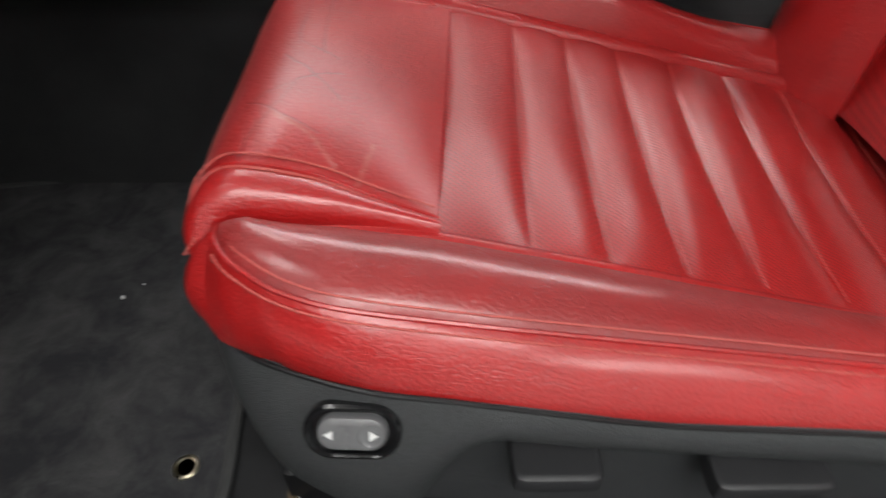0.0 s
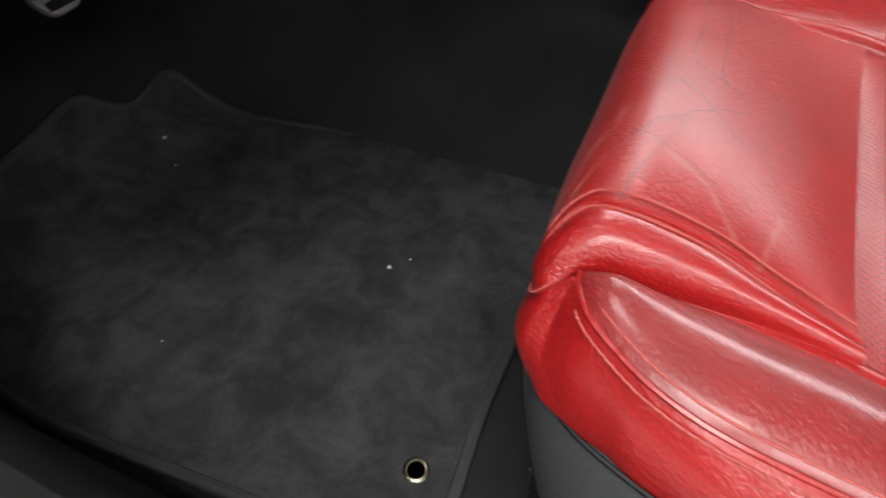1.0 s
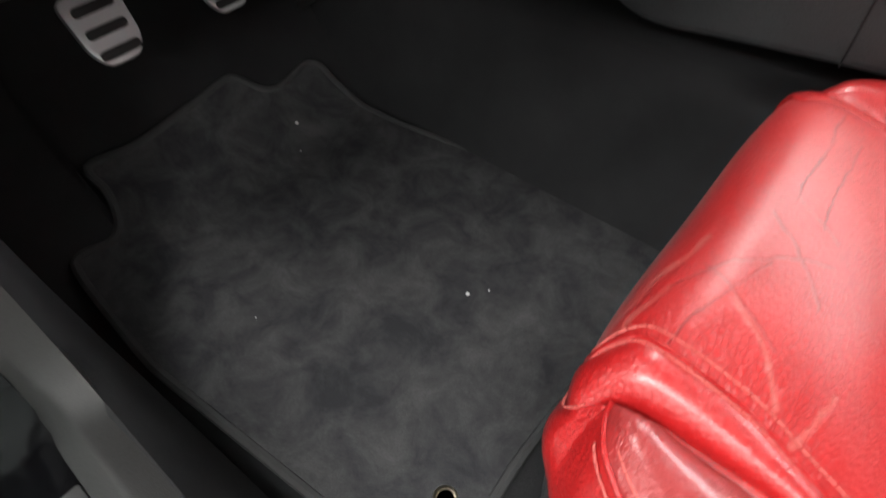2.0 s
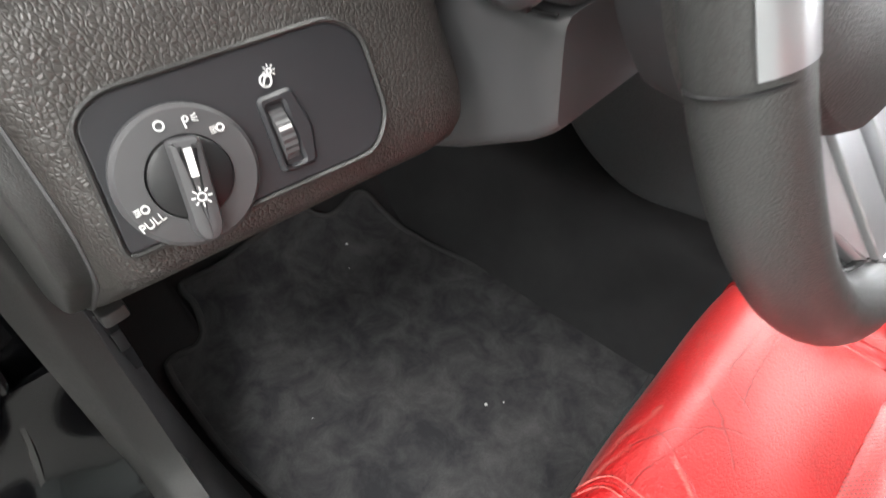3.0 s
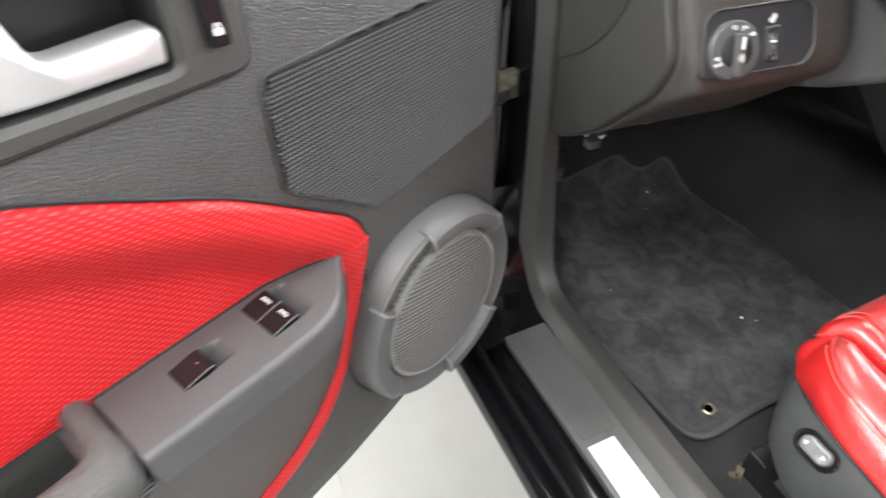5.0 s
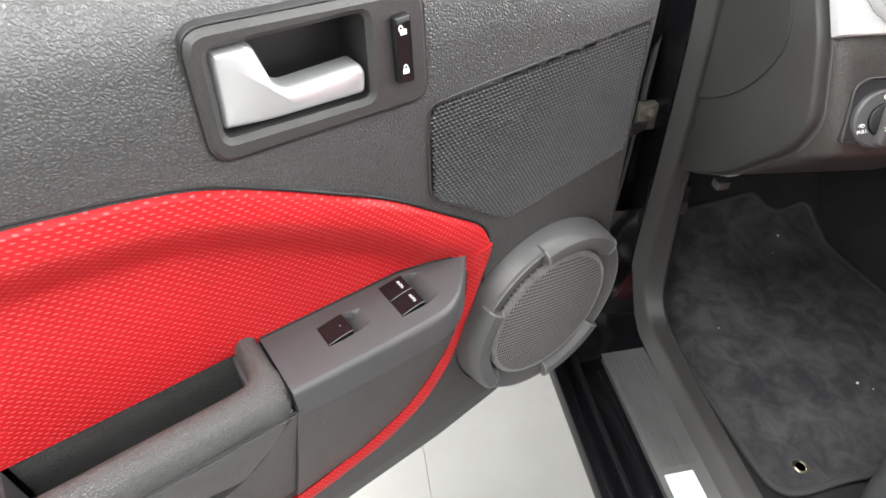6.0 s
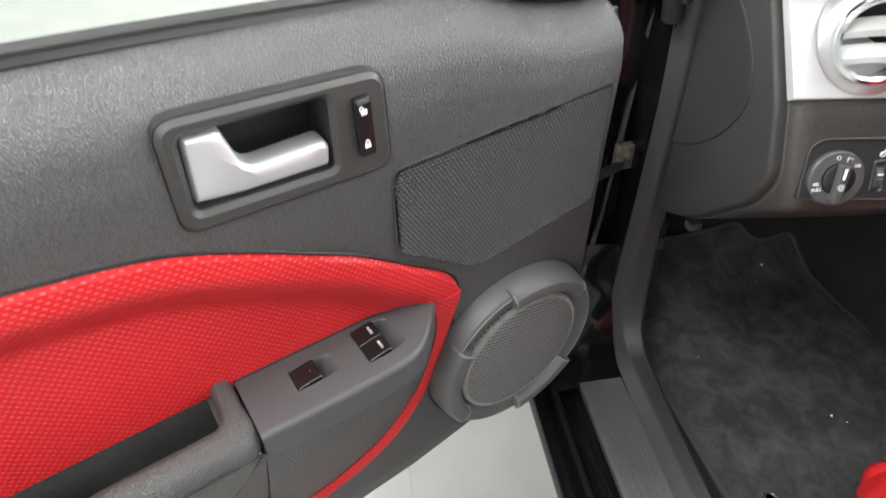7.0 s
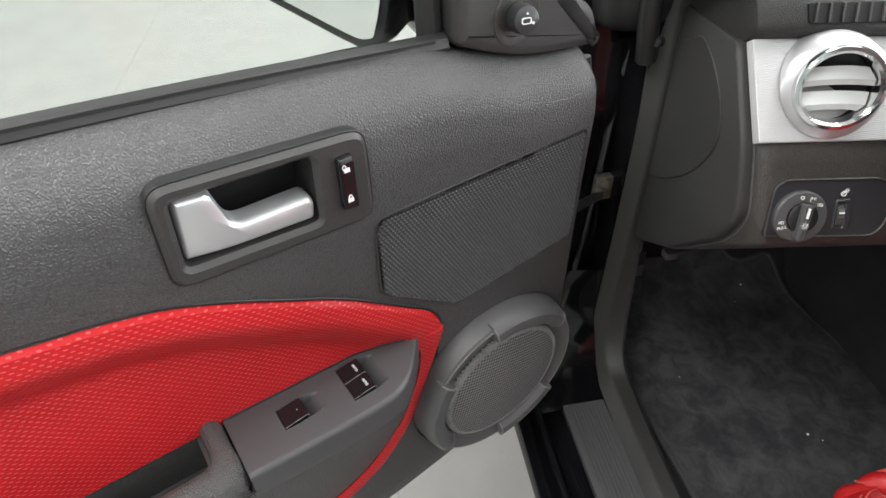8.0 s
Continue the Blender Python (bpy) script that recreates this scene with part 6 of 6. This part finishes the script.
def rocker(u0, u1, w0, w1, text):
    """A window switch key, its front edge raised over the finger well, with its lettering."""
    ks = [(u0 + 0.0015, 0.8150), (u0, 0.8262), (u0 + 0.0012, 0.8272), (u0 + 0.008, 0.8268), (u0 + 0.016, 0.8256), (u1, 0.8236), (u1, 0.8150)]
    b = part("window_switch", loft([[(u, w, z) for u, z in ks] for w in (w0, w1)]), black_gloss, pod, "black window switch key", 25)
    part("key_edge", tube([(u, w1 + 0.0002, z + 0.0003) for u, z in ks[1:6]], 0.0004, 5, 12), switch_grey, b)
    letters(text, 0.0037, (u0 + 0.0075, (w0 + w1) / 2, 0.8272), A((0, 1, 0)), A((-1, 0, 0.04)), A((0.04, 0, 1)), white_print, b, "lettering")
    return b


for u0, u1, w0, w1, text in ((0.3030, 0.3280, -0.0165, 0.0045, "AUTO"), (0.3030, 0.3280, 0.0055, 0.0265, "AUTO"), (0.3745, 0.3995, -0.0065, 0.0170, "-")):
    rocker(u0, u1, w0, w1, text)
# handle bezel and handle
bez = rounded([(0.435, 1.108), (0.267, 1.099), (0.2665, 1.012), (0.439, 1.018)], 0.016, 6)
cav = rounded([(0.4225, 1.094), (0.3145, 1.091), (0.3165, 1.029), (0.4265, 1.034)], 0.006, 5)
part("handle_bezel", frame_ring(bez, cav, -0.03, -0.003, DW, 140, 0.004, -0.05), plastic_trim, door, "smooth charcoal handle surround")
part("bezel_shadow_gap", frame_ring(offset2(bez, 0.0015), bez, -0.03, -0.0072, DW, 120, 0.0004, -0.03), black_plastic, door)
part("handle_recess", slab(offset2(cav, 0.004), -0.056, -0.05, DW, 0.001), black_plastic, door)
hand = rounded([(0.4205, 1.090), (0.394, 1.090), (0.384, 1.055), (0.322, 1.056), (0.3175, 1.050), (0.320, 1.033), (0.4245, 1.037)], [0.003, 0.006, 0.010, 0.006, 0.004, 0.004, 0.003], 6)
hr = resample(hand, 90, True)
loops = []
for w, d in ((-0.020, 0.0), (-0.006, 0.0), (-0.002, -0.0012), (0.000, -0.004)):
    loops.append([(a, w - 0.006 - 0.004 * min(1.0, max(0.0, (a - 0.385) / 0.035)) ** 1.5, b) for a, b in offset2(hr, d)])
part("handle", loft(loops), silver_satin, door, "satin silver door pull handle")
ls = part("lock_switch", slab(rounded([(0.2975, 1.0850), (0.2830, 1.0855), (0.2830, 1.0345), (0.2972, 1.0355)], 0.003, 4), -0.01, 0.0028, DW, 0.002), black_gloss, door, "glossy black lock rocker")
for z, flip in ((1.075, 1), (1.046, 0)):
    part("padlock_mark", join(slab([(0.2930, z - 0.003), (0.2880, z - 0.003), (0.2880, z + 0.0008), (0.2930, z + 0.0008)], 0.002, 0.0033, DW, 0.0001), frame_ring([(0.2905 + 0.002 * flip + 0.0018 * math.cos(q), z + 0.0016 + 0.0026 * math.sin(q)) for q in np.linspace(0, 2 * math.pi, 16, endpoint=False)], [(0.2905 + 0.002 * flip + 0.0010 * math.cos(q), z + 0.0016 + 0.0018 * math.sin(q)) for q in np.linspace(0, 2 * math.pi, 16, endpoint=False)], 0.002, 0.0033, DW, 16, 0.0001)), white_print, ls)
part("lock_highlight", slab([(0.2955, 1.0840), (0.2850, 1.0845), (0.2850, 1.0808), (0.2955, 1.0802)], 0.002, 0.0036, DW, 0.0006), plastic_seat, ls)
# honeycomb grille
part("grille_rim", frame_ring(offset2(gr, 0.0010), offset2(gr, -0.0014), -0.02, -0.0086, DW, 160, 0.0006, -0.018), plastic_trim, door)
part("grille_backing", slab(gr, -0.03, -0.0155, DW, 0.0005), black_plastic, door)


pitch = 0.0043
V, Fc = [], []
gi = offset2(gr, -0.003)
ro, ri = pitch / math.sqrt(3), pitch / math.sqrt(3) * 0.70
row = 0
z = 0.836
while z < 1.01:
    u = -0.015 + (pitch / 2 if row % 2 else 0)
    while u < 0.270:
        if inside((u, z), gi):
            o = len(V)
            for r, w in ((ro, -0.0074), (ri, -0.0082), (ri, -0.0100)):
                for k in range(6):
                    q = math.radians(30 + 60 * k)
                    V.append((u + r * math.cos(q), w, z + r * math.sin(q)))
            for a in (0, 6):
                for k in range(6):
                    Fc.append([o + a + k, o + a + (k + 1) % 6, o + a + 6 + (k + 1) % 6, o + a + 6 + k])
        u += pitch
    z += pitch * math.sqrt(3) / 2
    row += 1
tagged(part("honeycomb", (V, Fc), plastic_smooth, door, "charcoal honeycomb speaker grille", 20), kind="stuff")
# speaker
sc = A((0.112, -0.022, 0.667))
STEPS = [(math.radians(a), math.radians(b)) for a, b in ((35.5, 79.0), (142.0, 221.0), (271.0, 328.0))]
ang, low_f = [], []
for a0, a1 in STEPS:
    for q in np.linspace(a0 + 0.012, a1 - 0.012, 22):
        ang.append(q)
        low_f.append(1)
    nxt = min([b0 for b0, b1 in STEPS if b0 > a1] + [STEPS[0][0] + 2 * math.pi])
    for q in np.linspace(a1 + 0.004, nxt - 0.004, 26):
        ang.append(q)
        low_f.append(0)
prof_a = [(0.1290, -0.004), (0.1285, 0.010), (0.1262, 0.024), (0.1225, 0.0335), (0.1180, 0.0365), (0.1120, 0.0345), (0.1050, 0.0315), (0.1000, 0.0305), (0.0965, 0.0300), (0.0955, 0.010)]
prof_b = [(0.1290, -0.004), (0.1285, 0.010), (0.1268, 0.026), (0.1240, 0.0375), (0.1190, 0.0440), (0.1110, 0.0458), (0.1040, 0.0440), (0.1000, 0.0390), (0.0965, 0.0300), (0.0955, 0.010)]
loops = [[tuple(sc + A(((pa if s else pb)[0] * math.cos(q), (pa if s else pb)[1], (pa if s else pb)[0] * math.sin(q)))) for q, s in zip(ang, low_f)] for pa, pb in zip(prof_a, prof_b)]
spk = part("speaker_ring", loft(loops, False, False), speaker_plastic, door, "grey plastic speaker ring with stepped segments", 30)
for a0, a1 in STEPS:
    for q in (a0, a1):
        d = A((math.cos(q), 0, math.sin(q)))
        part("ring_rib", tube([sc + d * 0.1240 + A((0, 0.0365, 0)), sc + d * 0.1195 + A((0, 0.0428, 0)), sc + d * 0.1110 + A((0, 0.0448, 0)), sc + d * 0.1040 + A((0, 0.0425, 0)), sc + d * 0.0990 + A((0, 0.0350, 0))], 0.0013, 6, 16), speaker_edge, spk)
    part("ring_edge", tube([sc + A((0.1185 * math.cos(q), 0.0362, 0.1185 * math.sin(q))) for q in np.linspace(a0, a1, 24)], 0.0009, 6, smooth=False), speaker_edge, spk)
part("ring_gap", spin([(0.129, 0.009), (0.1312, 0.0108), (0.1325, 0.009)], sc, (0, 1, 0), 96), black_plastic, spk)
part("speaker_grille", spin([(0.0955, 0.010), (0.0952, 0.030), (0.0935, 0.0345), (0.089, 0.0365), (0.083, 0.0375), (0.06, 0.039), (0.03, 0.040), (0.001, 0.0402)], sc, (0, 1, 0), 96, False, True), speaker_cloth, door, "grey woven speaker cloth")
fr = random.Random(7)
vfs = []
for q in np.linspace(0, 2 * math.pi, 300, endpoint=False):
    d = A((math.cos(q), 0, math.sin(q)))
    k = fr.uniform(-0.0006, 0.0006)
    vfs.append(tube([sc + d * (0.0948 + k) + A((0, 0.0312, 0)), sc + d * (0.0936 + k) + A((0, 0.0352, 0)), sc + d * 0.0885 + A((0, 0.0372, 0))], 0.0009, 5, 6))
part("insert_backing", slab(rounded([(0.208, 0.795), (0.240, 0.795), (0.242, 0.829), (0.210, 0.831)], 0.006, 3), -0.05, -0.0050, DW, 0.003), red_vinyl, door)
part("cloth_edge", join(*vfs), frayed_cloth, door, "frayed pale edge of the speaker cloth")
# window, sail, mirror
wg = part("window_glass", box((0.15, -0.078, 1.05), (1.05, -0.074, 1.5), 0.001), glass, door, "clear side window")
wg.visible_shadow = False
part("belt_seal", tube([(0.15, -0.064, 1.120), (0.5, -0.064, 1.145), (1.05, -0.064, 1.167)], 0.011, 8, 30), rubber, door)
part("belt_lip", tube([(0.165, -0.056, 1.128), (0.5, -0.056, 1.152), (1.05, -0.056, 1.173)], 0.0025, 6, 30), rubber, door)
sail = rounded([(0.145, 1.120), (0.108, 1.104), (0.065, 1.090), (0.02, 1.083), (-0.046, 1.076), (-0.030, 1.118), (0.003, 1.142), (0.08, 1.21), (0.145, 1.27)], [0.006, 0.02, 0.02, 0.02, 0.006, 0.01, 0.02, 0.01, 0.006], 5)
sl = part("mirror_sail", slab(sail, -0.09, -0.046, DW, 0.009), plastic_trim, door, "charcoal mirror adjuster cover")
kc = A((0.078, -0.045, 1.134))
ka = A((0.25, 1.0, 0.15))
part("knob_dish", spin([(0.029, -0.002), (0.0275, 0.0012), (0.0245, 0.0018), (0.0185, -0.0002), (0.001, -0.0003)], A((0.078, -0.0462, 1.134)), (0, 1, 0), 48, False, True), plastic_trim, sl)
kb = part("mirror_knob", loft([[kc + ka / np.linalg.norm(ka) * h + (A((1, -0.25, 0)) / 1.03 * math.cos(q) + A((0, -0.15, 1)) / 1.01 * math.sin(q)) * r * (1 if i % 2 else g_) for i, q in enumerate(np.linspace(0, 2 * math.pi, 48, endpoint=False))] for r, h, g_ in ((0.0125, -0.002, 1.0), (0.0135, 0.006, 0.95), (0.0135, 0.014, 0.95), (0.0122, 0.019, 1.0), (0.010, 0.0202, 1.0))]), lever_black, sl, "knurled mirror adjuster knob")
kf = lambda a, b, w: tuple(kc + ka / np.linalg.norm(ka) * w + A((-1, 0.25, 0)) / 1.03 * a + A((0, -0.15, 1)) / 1.01 * b)
part("mirror_symbol", join(frame_ring(rounded([(-0.006, -0.003), (0.004, -0.003), (0.004, 0.003), (-0.006, 0.003)], 0.002, 4), rounded([(-0.005, -0.002), (0.003, -0.002), (0.003, 0.002), (-0.005, 0.002)], 0.0015, 4), 0.0195, 0.0208, kf, 32, 0.0001), bar_mark((0.0055, -0.0025), 0.0012, 0.001, 0.5, 0.0208, kf), bar_mark((0.0, 0.0062), 0.0008, 0.0008, 0.0, 0.0208, kf)), white_print, kb)
part("window_frame", tube([(0.158, -0.075, 1.11), (0.160, -0.078, 1.2), (0.165, -0.08, 1.4)], 0.013, 8, 20), rubber, door)
# door mirror beyond the glass
mp = A((0.164, -0.20, 1.088))
mo2 = rounded([(0.0, -0.012), (0.024, -0.020), (0.06, -0.018), (0.20, -0.004), (0.24, 0.05), (0.22, 0.12), (0.0, 0.13), (-0.035, 0.11), (-0.021, 0.041), (-0.012, 0.014)], [0.008, 0.01, 0.02, 0.03, 0.03, 0.03, 0.03, 0.03, 0.02, 0.01], 5)
mf = lambda a, b, w: tuple(mp + A((0.38, -0.925, 0)) * a + A((0, 0, 1)) * b + A((0.925, 0.38, 0)) * w)
hs = [[mf(a, b, w) for a, b in offset2(mo2, d)] for w, d in ((-0.10, -0.03), (-0.07, -0.008), (-0.02, 0.006), (0.004, 0.008), (0.006, 0.004))]
mh = part("mirror_housing", loft(hs), black_paint, door, "black painted door mirror housing")
part("mirror_glass", slab(offset2(mo2, -0.004), 0.004, 0.0085, mf, 0.001), mirror_mat, mh, "door mirror glass")
part("mirror_stem", loft([[(u, w, z) for u, z in rounded([(0.03, 1.06), (0.12, 1.06), (0.13, 1.16), (0.03, 1.14)], 0.02, 4)] for w in (-0.24, -0.09)]), black_paint, mh)

# ---- door check arm ----
chk = thing("door_check_arm", "dirty metal door check arm bolted to the hinge pillar", "door check")
part("strap", loft([[tuple(A(p) + A((0, 0, dz)) + A((0.004, 0.0015, 0)) * s) for dz, s in ((-0.007, -1), (-0.007, 1), (0.007, 1), (0.007, -1))] for p in ((-0.487, 0.124, 0.758), (-0.455, 0.058, 0.756), (-0.40, -0.05, 0.752))]), plastic_seat, chk)
part("bracket", box((-0.50, 0.108, 0.750), (-0.482, 0.138, 0.792), 0.004), dirty_metal, chk)
part("pin", spin([(0.009, 0.0), (0.009, 0.006), (0.006, 0.010), (0.001, 0.011)], (-0.482, 0.122, 0.780), (1, 0, 0.4), 20, True, True), dirty_metal, chk)

# ---- windscreen pillar foot ----
apl = thing("windscreen_pillar", "black rubber sealed foot of the windscreen pillar", "pillar", kind="structure")
part("pillar_cover", loft([[(-0.505 + x * k, 0.115 + y * k, z) for x, y in rounded([(-0.08, -0.055), (0.045, -0.045), (0.055, 0.055), (-0.08, 0.075)], 0.04, 7)] for z, k in ((1.030, 0.55), (1.034, 0.78), (1.044, 0.93), (1.065, 1.0), (1.12, 1.02), (1.22, 1.0))]), rubber, apl)
part("pillar_seal", tube([(-0.452, 0.13, 1.00), (-0.447, 0.12, 1.06), (-0.455, 0.12, 1.14), (-0.49, 0.13, 1.25)], 0.014, 10, 30), rubber, apl)
part("bolt_head", spin([(0.008, 0), (0.008, 0.004), (0.004, 0.006)], (-0.440, 0.135, 1.03), (1, -0.3, 0.3), 12, True, True), black_gloss, apl)
